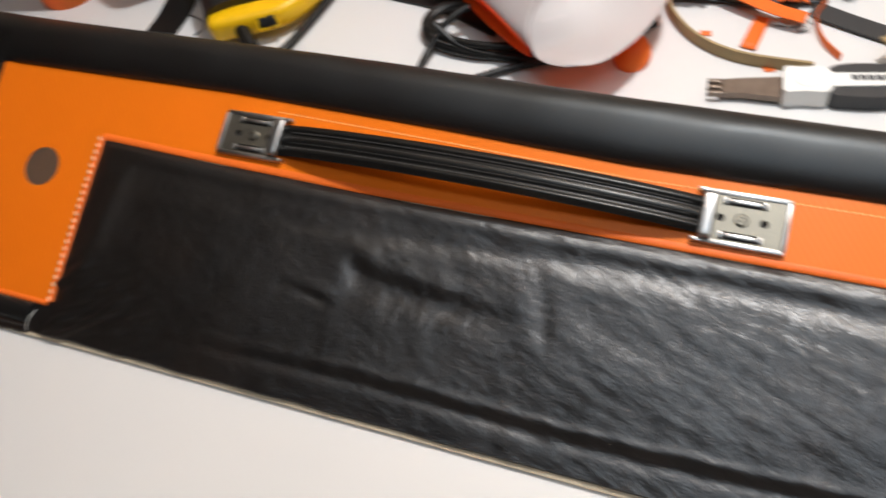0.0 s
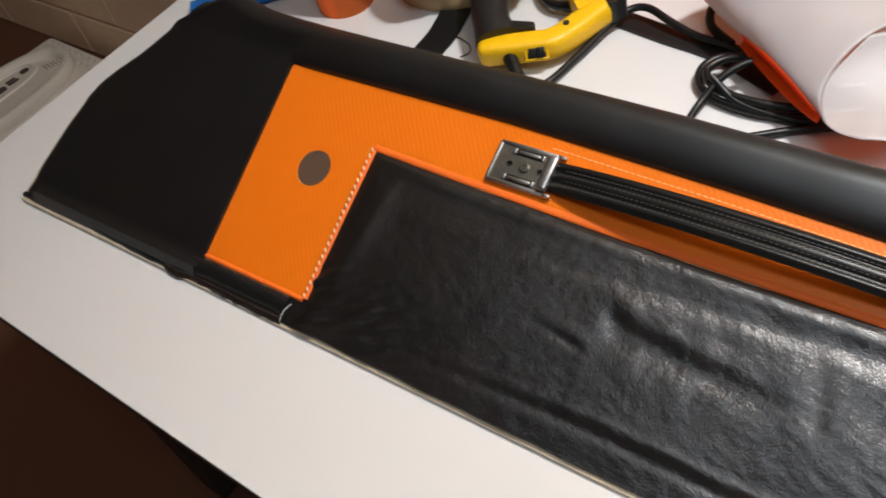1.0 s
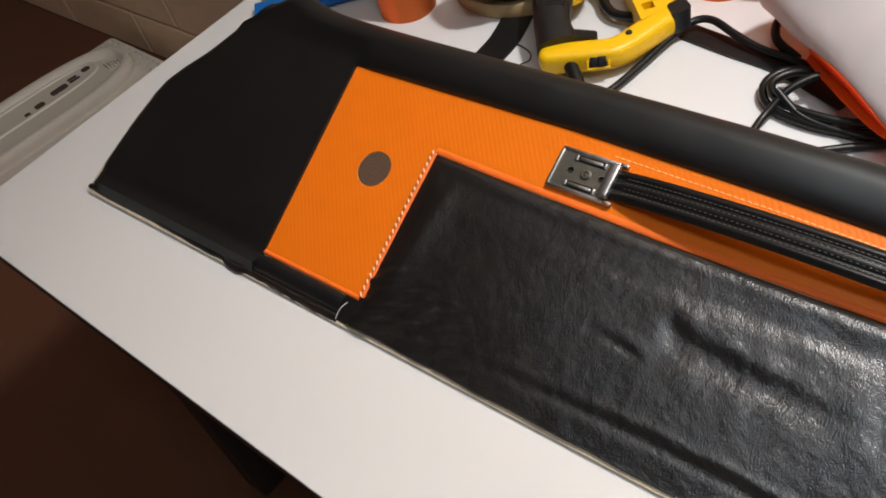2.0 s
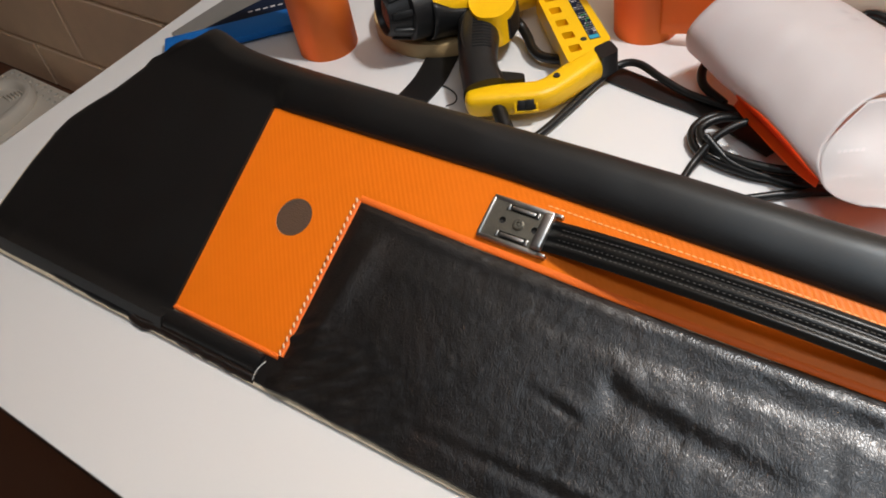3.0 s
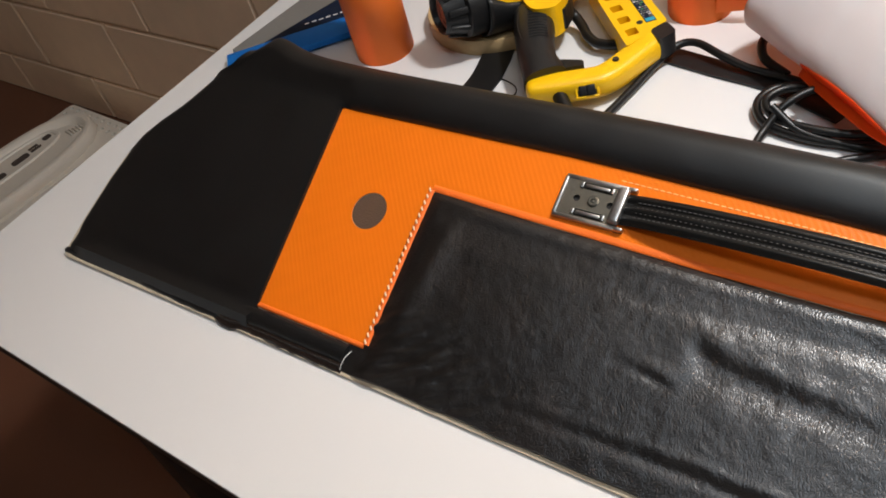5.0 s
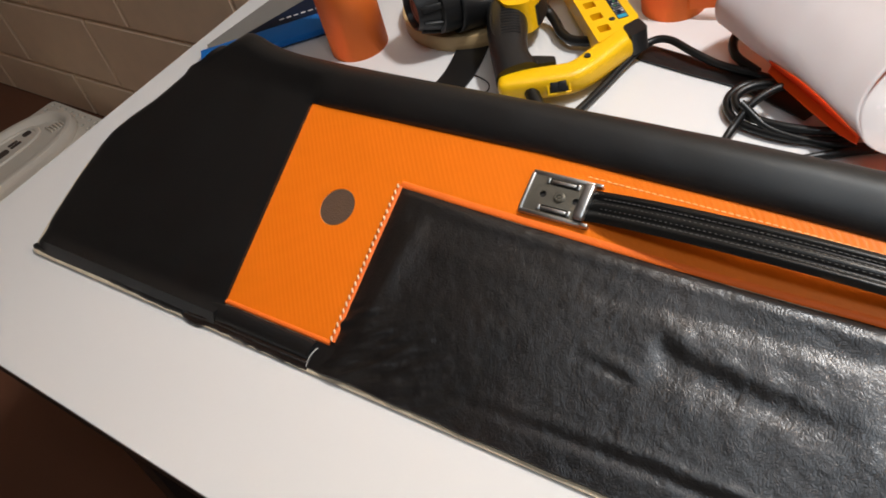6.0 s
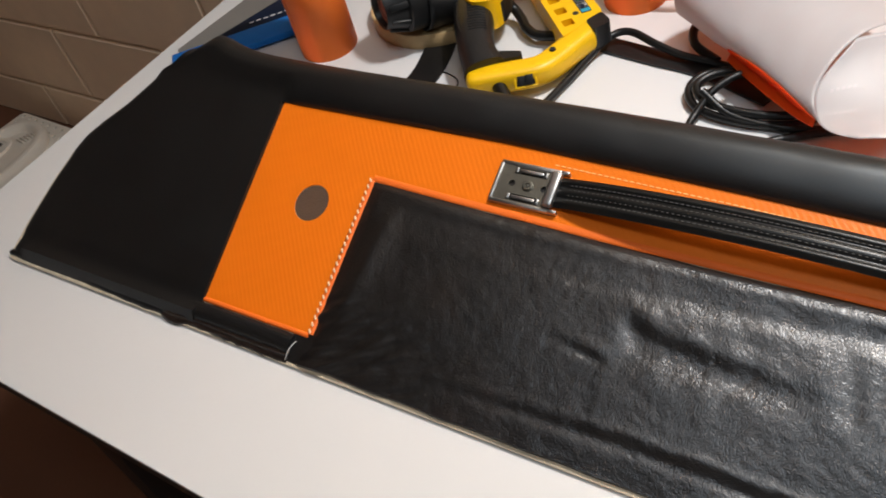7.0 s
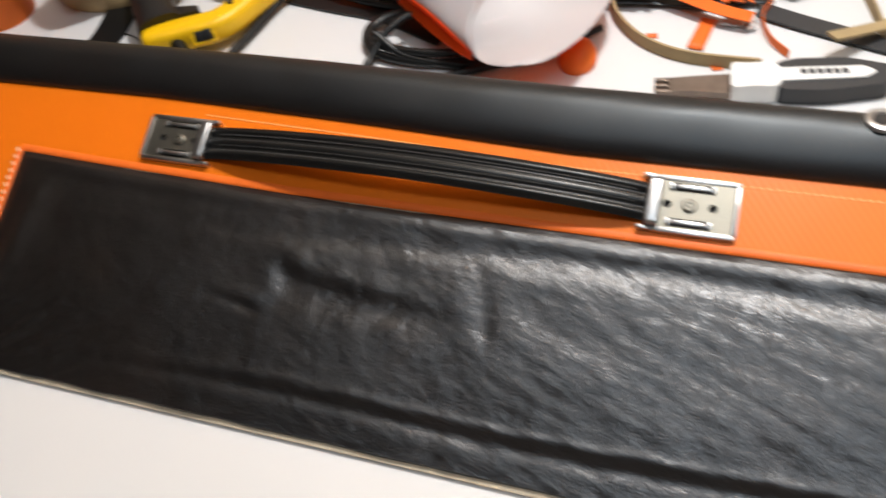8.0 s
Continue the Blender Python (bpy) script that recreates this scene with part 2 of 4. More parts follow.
def lathe(profile, n=32):
    """Radius and height pairs turned about z."""
    bm = bmesh.new()
    rows = [[bm.verts.new((r * math.cos(2 * math.pi * i / n), r * math.sin(2 * math.pi * i / n), z)) for i in range(n)] for r, z in profile]
    for a, b in zip(rows, rows[1:]):
        for i in range(n):
            bm.faces.new((a[i], a[(i + 1) % n], b[(i + 1) % n], b[i]))
    for ring in (rows[0], rows[-1]):
        if len(set((round(v.co.x, 6), round(v.co.y, 6)) for v in ring)) > 2:
            bm.faces.new(ring)
    bmesh.ops.remove_doubles(bm, verts=bm.verts[:], dist=1e-6)
    bmesh.ops.recalc_face_normals(bm, faces=bm.faces[:])
    return bm


def merge(*many):
    """Several bmeshes as one."""
    out = bmesh.new()
    for b in many:
        data = bpy.data.meshes.new("scrap")
        b.to_mesh(data)
        b.free()
        out.from_mesh(data)
        bpy.data.meshes.remove(data)
    return out


def lerp(x, table):
    for (a, p), (b, q) in zip(table, table[1:]):
        if x <= b:
            return p + (q - p) * max(0, (x - a) / (b - a))
    return table[-1][1]


def ease(x, table):
    """Like lerp, but rounded through the given points."""
    n = len(table)
    k = 0
    while k < n - 2 and x > table[k + 1][0]:
        k += 1
    (x0, y0), (x1, y1) = table[k], table[k + 1]
    m0 = (y1 - table[k - 1][1]) / (x1 - table[k - 1][0]) if k > 0 else (y1 - y0) / (x1 - x0)
    m1 = (table[k + 2][1] - y0) / (table[k + 2][0] - x0) if k < n - 2 else (y1 - y0) / (x1 - x0)
    h = x1 - x0
    t = (x - x0) / h
    return (2 * t ** 3 - 3 * t ** 2 + 1) * y0 + (t ** 3 - 2 * t ** 2 + t) * h * m0 + (3 * t ** 2 - 2 * t ** 3) * y1 + (t ** 3 - t ** 2) * h * m1


def step(a, b, x):
    t = min(1, max(0, (x - a) / (b - a)))
    return t * t * (3 - 2 * t)


# ---- room ----
FLOOR = -0.673
WALL = 0.555


def room():
    part("floor", box(-3.2, 2.8, -2.6, WALL + 0.1, FLOOR - 0.1, FLOOR), M_FLOOR, smooth=False)
    part("ceiling", box(-3.2, 2.8, -2.6, WALL + 0.1, 1.75, 1.85), M_CEILING, smooth=False)
    part("wall_west", box(-3.3, -3.2, -2.6, WALL + 0.1, FLOOR, 1.75), M_PLASTER, smooth=False)
    part("wall_east", box(2.8, 2.9, -2.6, WALL + 0.1, FLOOR, 1.75), M_PLASTER, smooth=False)
    part("wall_south", box(-3.2, 2.8, -2.7, -2.6, FLOOR, 1.75), M_PLASTER, smooth=False)
    wall = part("wall_north", box(-3.2, 2.8, WALL + 0.004, WALL + 0.1, FLOOR, 1.75), M_MORTAR, smooth=False)
    for n, lab in (("floor", "dark brown bare floor under the bench"), ("ceiling", "plain unseen ceiling, toned brown for the reflections"), ("wall_west", "plain plastered wall"), ("wall_east", "plain plastered wall"),
                   ("wall_south", "plain plastered wall"), ("wall_north", "taupe painted concrete block wall behind the bench")):
        tagged(bpy.data.objects[n], lab, "wall" if "wall" in n else n, "", "structure")
    return wall


wall_north = room()


# ---- bench ----
X0, X1, Y0, Y1 = -0.484, 1.45, -0.249, 0.53


def bench():
    t = thing("workbench", pose(0, 0, FLOOR), "white laminate workbench with dark legs and edge", "workbench")
    h = -FLOOR
    part("tabletop", box(X0, X1, Y0, Y1, h - 0.005, h, 0.0012), M_TABLE, t)
    part("core", box(X0 + 0.0005, X1, Y0 + 0.0005, Y1, h - 0.0225, h - 0.0052, 0.001), M_EDGE, t, "dark edge band under the white top")
    part("apron", box(X0 + 0.03, X1 - 0.03, Y0 + 0.03, Y0 + 0.05, h - 0.10, h - 0.023), M_EDGE, t, "dark front rail")
    part("apron", box(X0 + 0.03, X0 + 0.05, Y0 + 0.06, Y1 - 0.06, h - 0.10, h - 0.023), M_EDGE, t, "dark side rail")
    for x in (X0 + 0.05, X1 - 0.10):
        for y in (Y0 + 0.055, Y1 - 0.10):
            part("leg", box(x, x + 0.05, y, y + 0.05, 0, h - 0.024, 0.003), M_EDGE, t)
    return t


bench()

# ---- the door panel ----
TILT = radians(22)
TURN = radians(2)
U = Vector((math.cos(TURN), math.sin(TURN), 0))
V = Vector((-math.sin(TURN) * math.cos(TILT), math.cos(TURN) * math.cos(TILT), math.sin(TILT)))
W = U.cross(V)
PANEL = Matrix.Translation((0, -0.125, 0.002)) @ Matrix((U, V, W)).transposed().to_4x4()
U_END = 0.86
LEFT = [(0.0, -0.369), (0.04, -0.368), (0.09, -0.363), (0.125, -0.356), (0.145, -0.349), (0.165, -0.335), (0.188, -0.316), (0.205, -0.305), (0.228, -0.291), (0.250, -0.280), (0.272, -0.266), (0.40, -0.266)]


def left(v):
    return lerp(v, LEFT)


def top_edge(u):
    """Where the orange field meets the padded roll."""
    return lerp(u, [(-0.2, 0.222), (0.12, 0.2235), (0.3, 0.219), (0.44, 0.2135), (0.9, 0.214)])


def pocket_edge(u):
    return lerp(u, [(0.0, 0.1665), (0.09, 0.1635), (0.25, 0.160), (0.9, 0.159)])


def roll_profile(u, s):
    """Padded roll and ledge: s 0..1 from the seam over the bend to the bench."""
    r, vc, wc = 0.0225, ease(u, [(-0.3, 0.247), (-0.262, 0.249), (-0.250, 0.259), (-0.240, 0.2625), (-0.227, 0.2610), (-0.209, 0.2560), (-0.184, 0.2515), (-0.154, 0.2492), (-0.08, 0.2475), (0.2, 0.247), (0.45, 0.243), (0.9, 0.241)]), -0.0085
    v0 = top_edge(u)
    flat = step(-0.125, -0.100, u)
    top = wc + r
    if s < 0.3:
        a = s / 0.3 * math.pi / 2
        bulge_v, bulge_w = v0 - 0.001 + (vc - v0 + 0.001) * (1 - math.cos(a)), top * math.sin(a) ** 0.8
        plain_v, plain_w = v0 + (vc - v0) * s / 0.3, 0.006 + (top - 0.006) * step(0, 1, s / 0.3)
        return plain_v + (bulge_v - plain_v) * flat, plain_w + (bulge_w - plain_w) * flat
    if s < 0.7:
        a = (s - 0.3) / 0.4 * math.pi / 2
        return vc + r * math.sin(a), wc + r * math.cos(a)
    return vc + r - 0.004 * (s - 0.7), wc - (s - 0.7) / 0.3 * 0.099


def cover():
    """Black vinyl over the end field and the padded roll."""
    cols = [k / 30 for k in range(31)]

    def field_w(u, v):
        ridge = 0.0055 * math.exp(-((v - 0.011) / 0.006) ** 2)
        groove = -0.003 * math.exp(-((v - 0.022) / 0.004) ** 2)
        edge = step(0, 0.010, u - left(v))
        wave = 0.0012 * noise.noise((u * 14, v * 14, 2.0))
        return -0.001 + (0.007 + ridge * step(-0.36, -0.33, u) + groove + wave) * (0.35 + 0.65 * edge) * (0.4 + 0.6 * step(0, 0.006, v))
    nj = 46

    def f(i, j):
        v = 0.222 * (j / (nj - 1)) ** 0.8
        right = lerp(v, [(0.0, -0.1035), (0.0225, -0.1035), (0.222, -0.1175)])
        if i == 0:
            return Vector((left(v), v, -0.003))
        if i == 32:
            return Vector((right + 0.0005, v, 0.0))
        u = left(v) + (right - left(v)) * cols[i - 1] ** 1.3
        w = field_w(u, v)
        return Vector((u, v, w))
    a = grid(33, nj, f)

    us = [-0.1175 + (U_END + 0.1175) * k / 150 for k in range(151)]
    ns = 34

    def g(i, j):
        s = j / (ns - 1)
        if i < 31:
            c = cols[i] ** 1.3
            u = -0.27 + (-0.1175 + 0.27) * c
            v, w = roll_profile(u, s)
            lu = left(v) + 0.9 * max(0, w) * step(0.05, 0.3, s)
            u = lu + (-0.1175 - lu) * c
            if s < 0.3:
                w = w * s / 0.3 + field_w(u, 0.222) * (1 - s / 0.3)
            droop = (1 - step(0, 0.03, u - lu)) * 0.004 * step(0, 0.3, s)
            return Vector((u, v - droop * 0.6, w - droop))
        u = us[i - 30]
        v, w = roll_profile(u, s)
        w += 0.0006 * noise.noise((u * 22, s * 5, 4.0)) * step(0, 0.15, s)
        return Vector((u, v, w))
    b = grid(31 + 150, ns, g)
    bm = merge(a, b)
    bmesh.ops.remove_doubles(bm, verts=bm.verts[:], dist=0.0004)
    return bm


def orange_outline():
    up = [(U_END - 0.001 - (U_END + 0.117) * k / 40, 0) for k in range(41)]
    pts = [(-0.1175, 0.2225), (-0.1035, 0.0225), (0.0155, 0.0235), (0.0095, 0.1675)]
    pts += [(u, pocket_edge(u) + 0.0005) for u in [0.03 + 0.83 * k / 30 for k in range(31)]]
    pts += [(u, top_edge(u) + 0.004) for u, _ in up[:-1]]
    return pts


CREASE = [(0.262, 0.113), (0.275, 0.108), (0.300, 0.1025), (0.341, 0.100), (0.373, 0.098), (0.398, 0.094)]


def hide(u, v):
    """Height of the leather over the board: puffed, creased and pulled."""
    ve = pocket_edge(u)
    rim = step(-0.001, 0.006, ve - v) * step(0.0, 0.02, u - 0.008)
    w = 0.0026 + 0.0022 * rim + 0.0022 * step(-0.01, 0.07, v) * step(0.0, 0.045, ve - v) * step(0.0, 0.045, u - 0.008)
    # hem line along the foot
    wander = 0.002 * math.sin(u * 17) + 0.0012 * noise.noise((u * 40, 2, 0))
    w += 0.0009 * math.exp(-((v - 0.031 + wander) / 0.0035) ** 2) * step(0.10, 0.45, u)
    w -= 0.0012 * math.exp(-((v - 0.022 + wander) / 0.0045) ** 2) * step(0.06, 0.3, u)
    # the long sag under the pocket's top hem
    w += 0.0010 * math.exp(-((v - ve + 0.010) / 0.005) ** 2) * step(0.02, 0.1, u)
    w -= 0.0017 * math.exp(-((v - ve + 0.026 + 0.006 * math.sin(u * 9)) / 0.008) ** 2) * step(0.05, 0.4, u)
    # main crease: a sharp drop below a ragged line, filling up again towards the foot
    if 0.235 < u < 0.43:
        c = lerp(u, CREASE) + 0.0024 * noise.noise((u * 70, 0, 0)) + 0.0008 * noise.noise((u * 240, 4, 0))
        k = step(0.252, 0.270, u) * (1 - step(0.365, 0.415, u))
        d = v - c
        depth = 0.0026 + 0.0004 * noise.noise((u * 36, 3, 0)) - 0.0008 * step(0.33, 0.36, u)
        back = 0.012 + 0.002 * noise.noise((u * 50, 8, 1)) + 0.006 * (1 - step(0.27, 0.32, u))
        fall = step(-0.0100, 0.0030, d) - 1
        w += k * depth * fall * math.exp(-(min(0, d + 0.0100) / back) ** 2)
        w += k * 0.0006 * math.exp(-((d - 0.006) / 0.006) ** 2) * (0.7 + 0.6 * noise.noise((u * 60, 1, 5)))
    # puckers hanging from the crease
    g = math.exp(-((u - 0.335) / 0.055) ** 2) * math.exp(-((v - 0.083) / 0.014) ** 2)
    w += 0.0003 * g * noise.noise(((u - 0.5 * v) * 190, v * 30, 2.2))
    # hollow at its end
    d = math.hypot((u - 0.407 + 0.25 * (v - 0.097)) / 0.62, (v - 0.097) / 1.7)
    w -= 0.0011 * math.exp(-(d / 0.0125) ** 2)
    w += 0.0006 * math.exp(-(((u - 0.389) / 0.012) ** 2 + ((v - 0.110) / 0.009) ** 2))
    # short fold beside it
    k = step(0.200, 0.243, u) * (1 - step(0.244, 0.262, u))
    f = v - 0.079 + 0.16 * (u - 0.24)
    w += k * (0.0008 * math.exp(-((f - 0.004) / 0.006) ** 2) - 0.0009 * math.exp(-((f + 0.003) / 0.004) ** 2))
    big = noise.noise((u * 11 + 3, v * 26, 0.3))
    mid = noise.noise((u * 46, v * 60 + u * 20, 1.7))
    small = noise.noise((u * 130 + v * 60, v * 170, 5.1))
    streak = noise.noise((u * 26 - v * 12, v * 125 + u * 46, 7.3))
    fine = noise.noise((u * 60 - v * 30, v * 300 + u * 120, 9.1))
    lively = 0.3 + 0.7 * step(0.15, 0.42, u)
    w += rim * (0.0010 * big + 0.0005 * mid * lively + 0.00016 * small * lively + 0.00040 * streak * step(0.30, 0.50, u) + 0.00010 * fine * lively)
    # fold rising from the low corner beside the orange field
    w += 0.0016 * math.exp(-((u - 0.040 - 0.10 * (v - 0.08)) / 0.010) ** 2) * step(0.03, 0.06, v) * (1 - step(0.11, 0.16, v))
    # pulled folds at the low corner
    pull = math.exp(-((u - 0.04) / 0.070) ** 2) * step(0.08, 0.02, v) if v < 0.08 else 0
    w += pull * (0.0026 * noise.noise(((v - u * 0.8) * 90, (u + v) * 18, 6.0)) + 0.0012 * noise.noise(((v - u * 0.5) * 190, (u + v) * 30, 2.0)))
    return max(w, 0.0030)


def pocket():
    nu, nv = 760, 150

    def f(i, j):
        u = 0.0085 + (U_END - 0.0095) * i / (nu - 1)
        ve = pocket_edge(u)
        t = j / (nv - 1)
        v = -0.0008 + (ve + 0.0008) * t
        if v < 0.03:
            u = u + (0.0035 - 0.0150 * (1 - step(0.020, 0.027, v)) + 0.002 * noise.noise((v * 160, 2, 2))) * (1 - step(0.008, 0.05, u))
        else:
            u = u + 0.004 * (1 - step(0.05, 0.12, v)) * (1 - step(0.008, 0.05, u))
        v += 0.0011 * noise.noise((u * 30, 0.5, 9)) * (1 - t) ** 4
        v += 0.0008 * noise.noise((u * 24, 4.5, 9)) * t ** 6
        w = hide(u, v)
        if i == 0 or j == nv - 1:
            w = 0.0022
        if j == 0:
            w = 0.0016
        return Vector((u, v, w))
    return grid(nu, nv, f)


def stitches(line, length, gap, r, up=Vector((0, 0, 1)), slant=0.0, flat=1.0):
    """A row of short threads lying along a line of points."""
    out = bmesh.new()
    total, at = 0, 0.0
    for a, b in zip(line, line[1:]):
        seg = (b - a).length
        d = (b - a).normalized()
        side = up.cross(d).normalized()
        while at < total + seg:
            p = a + d * (at - total)
            along = (d + side * slant).normalized()
            across = up.cross(along).normalized()
            rows = []
            for k, (lift, rr) in enumerate(((-0.3, 0.6), (0.8, 1.0), (0.8, 1.0), (-0.3, 0.6))):
                q = p + along * length * k / 3 + up * r * lift * flat
                rows.append([out.verts.new(q + across * r * rr * math.cos(t) + up * r * rr * flat * math.sin(t)) for t in (0, 1.05, 2.09, 3.14, 4.19, 5.24)])
            for x, y in zip(rows, rows[1:]):
                for k in range(6):
                    out.faces.new((x[k], x[(k + 1) % 6], y[(k + 1) % 6], y[k]))
            at += length + gap
        total += seg
    bmesh.ops.recalc_face_normals(out, faces=out.faces[:])
    return out


def strap_line(n=70):
    out = []
    for k in range(n):
        t = k / (n - 1)
        u = 0.172 + (0.500 - 0.172) * t
        arch = math.sin(math.pi * min(1, max(0, (t - 0.02) / 0.96))) ** 0.75
        out.append(Vector((u, 0.1900 - 0.0042 * t - 0.0014 * math.sin(math.pi * t), 0.0055 + 0.0190 * arch)))
    return out


def handle_plate(panel, u0, u1, v0, v1, flip):
    """Pressed steel end plate with hooked ears, two holes and a rivet."""
    sx, sy = u1 - u0, v1 - v0
    side = -1 if flip else 1
    m = Matrix.Translation(((u0 + u1) / 2, (v0 + v1) / 2, 0.002)) @ Matrix.Rotation(math.pi if flip else 0, 4, "Z")
    hx, hy = sx / 2, sy / 2
    slots = [[(-0.012, y - 0.0028), (0.011, y - 0.0028), (0.011, y + 0.0028), (-0.012, y + 0.0028)] for y in (-hy * 0.62, hy * 0.62)]
    holes = [circle(-0.014, 0, 0.0027, 20), circle(0.0135, 0, 0.0027, 20)] + slots
    p = part("handle_plate", prism(rounded([(-hx, -hy), (hx - 0.006, -hy), (hx - 0.006, hy), (-hx, hy)], 0.003), 0.0025, 0.0042, 0.0006, holes), M_DULL_STEEL, panel, "zinc plated steel strap end plate", m=m)
    part("rim", merge(box(-hx, hx - 0.006, hy - 0.0036, hy + 0.0002, 0.0, 0.0050, 0.0012), box(-hx, hx, -hy - 0.0002, -hy + 0.0036, 0.0, 0.0050, 0.0012), box(-hx - 0.0004, -hx + 0.0028, -hy + 0.0024, hy - 0.0024, 0.0, 0.0056, 0.0011)), M_STEEL, p)
    part("clip", merge(box(hx - 0.012, hx - 0.003, -hy + 0.004, hy - 0.003, 0.0035, 0.0100, 0.0022, 3), box(hx - 0.006, hx + 0.001, -hy + 0.0002, -hy + 0.003, 0.0, 0.006, 0.0008), box(hx - 0.006, hx + 0.001, hy - 0.003, hy - 0.0002, 0.0, 0.006, 0.0008)), M_STEEL, p, "bright bent steel clip")
    for y in (-hy * 0.62, hy * 0.62):
        part("tongue", merge(box(-0.011, 0.010, y - 0.0016, y + 0.0016, 0.0030, 0.0062, 0.0012), box(-0.0145, -0.0118, y - 0.0024, y + 0.0024, 0.004, 0.0058, 0.0008), box(0.0105, 0.0132, y - 0.0024, y + 0.0024, 0.004, 0.0058, 0.0008)), M_STEEL, p)
    part("rivet", merge(lathe([(0.0045, 0.0040), (0.0045, 0.0050), (0.0034, 0.0060), (0.0020, 0.0060), (0.0016, 0.0050)], 24), lathe([(0.0016, 0.0046), (0.0012, 0.0056), (0.0, 0.0058)], 16)), M_DULL_STEEL, p)
    # near-black sheet under the plate puts shade into its holes
    part("backing", box(-hx + 0.003, hx - 0.012, -hy + 0.003, hy - 0.003, 0.0002, 0.0016), M_DARK, p)
    return p


def door_panel():
    t = thing("door_panel", PANEL, "black and orange upholstered car door panel lying on the bench", "door panel")
    outline = [(left(v) + 0.001 + 0.006 * step(0.11, 0.16, v), v) for v in [0.25 * k / 24 for k in range(25)]][::-1] + [(-0.362, -0.0026), (-0.10, -0.0030), (0.0, -0.0034), (U_END, -0.0038), (U_END, 0.25)]
    part("backing_board", prism(outline, -0.0006, 0.0022), [M_FIBRE], t, "pale fibreboard backing with raw edge")
    part("vinyl_cover", cover(), M_VINYL, t, "smooth black vinyl cover with padded top roll")
    part("vinyl_inset", prism(orange_outline(), 0.0012, 0.0030, 0.0006, [circle(-0.039, 0.134, 0.0172, 48)]), M_ORANGE, t, "orange ribbed vinyl inset")
    part("hole_backing", prism(circle(-0.039, 0.134, 0.0168, 40), 0.0018, 0.0025), M_BOARD, t, "brown hardboard showing through a round hole")
    # rolled hem of the orange film along the pocket
    hem = [Vector((0.0118 + 0.0045 * (1 - k / 12), 0.026 + 0.1405 * k / 12, 0.0032)) for k in range(13)]
    part("side_piping", sweep(hem, circle(0, 0, 0.0024, 10, 0.0016)), M_ORANGE_PLAIN, t, "orange piping beside the pocket")
    low = [Vector((u, pocket_edge(u) + 0.0030, 0.0028)) for u in [0.012 + (U_END - 0.015) * k / 60 for k in range(61)]]
    part("top_piping", sweep(low, circle(0, 0, 0.0030, 10, 0.0009)), M_ORANGE_PLAIN, t, "orange rolled edge above the pocket")
    foot = [Vector((-0.1035 + 0.118 * k / 20, 0.0245, 0.0030)) for k in range(21)]
    part("lower_piping", sweep(foot, circle(0, 0, 0.0022, 10, 0.0014)), M_ORANGE_PLAIN, t, "orange rolled lower edge")
    part("seam_stitching", stitches([Vector((u, top_edge(u) - 0.0095, 0.0031)) for u in [0.165 + 0.675 * k / 60 for k in range(61)]], 0.0040, 0.0011, 0.00058, flat=0.35), M_ORANGE_THREAD, t, "pale orange top stitching")
    part("pocket_stitching", stitches([p + Vector((0.0004, 0, 0.0012)) for p in hem], 0.0052, 0.0008, 0.0009, slant=0.8, flat=0.5), M_WHITE_THREAD, t, "whitish slanted stitching")
    part("pocket", pocket(), M_LEATHER, t, "wrinkled black grained leather pocket")
    # black welt below the orange field
    line = [Vector((-0.118 + 0.121 * k / 24, 0.0135 + 0.0010 * noise.noise((k * 0.4, 1, 0)), 0.0040)) for k in range(25)]
    part("lower_welt", sweep(line, lambda f: circle(0, 0, 0.0082 * (0.75 + 0.25 * step(0, 0.15, f)), 14, 0.0042 * (0.8 + 0.2 * step(0, 0.15, f)))), M_VINYL, t, "black padded lower welt")
    def flange(i, j):
        u = -0.150 + 0.154 * i / 69
        flap = step(-0.150, -0.130, u) * (1 - step(-0.126, -0.106, u))
        out = -0.0016 - 0.0040 * flap - 0.0014 * abs(noise.noise((u * 70, 7, 0))) - 0.0018 * step(-0.12, -0.02, u)
        inner = 0.0085
        f = j / 9
        ridge = 0.0030 * math.sin(math.pi * f) ** 0.7 + 0.0009 * noise.noise((u * 60, f * 3, 2)) + 0.0012 * math.exp(-((f - 0.62) / 0.10) ** 2) - 0.0012 * math.exp(-((f - 0.40) / 0.08) ** 2)
        return Vector((u, out + (inner - out) * f, 0.0016 + ridge * step(-0.150, -0.135, u)))
    part("welt_flange", grid(70, 10, flange), M_GLUED, t, "brownish black folded and glued flange").modifiers.new("thick", "SOLIDIFY").thickness = 0.0012

    def end_edge(i, j):
        u = -0.368 + 0.226 * i / 59
        out = 0.0012 - 0.0030 * step(-0.30, -0.16, u) - 0.0010 * noise.noise((u * 50, 3, 0))
        f = j / 7
        return Vector((u, out + (0.0080 - out) * f, 0.0018 + 0.0026 * math.sin(math.pi * min(1, f * 1.1)) ** 0.7 + 0.0006 * noise.noise((u * 45, f * 3, 5))))
    part("end_flange", grid(60, 8, end_edge), M_VINYL, t, "black glued vinyl edge").modifiers.new("thick", "SOLIDIFY").thickness = 0.0010
    part("film_scrap", sweep([Vector((0.0035 + 0.0004 * k, 0.000 + 0.017 * k / 8, 0.0040 + 0.0034 * math.sin(k / 8 * 3.0))) for k in range(9)], circle(0, 0, 0.00045, 6, 0.0003)), M_CLEAR, t, "clear glue film scrap")
    handle_plate(t, 0.1225, 0.1800, 0.1715, 0.2080, False)
    handle_plate(t, 0.4905, 0.5485, 0.1672, 0.2050, True)
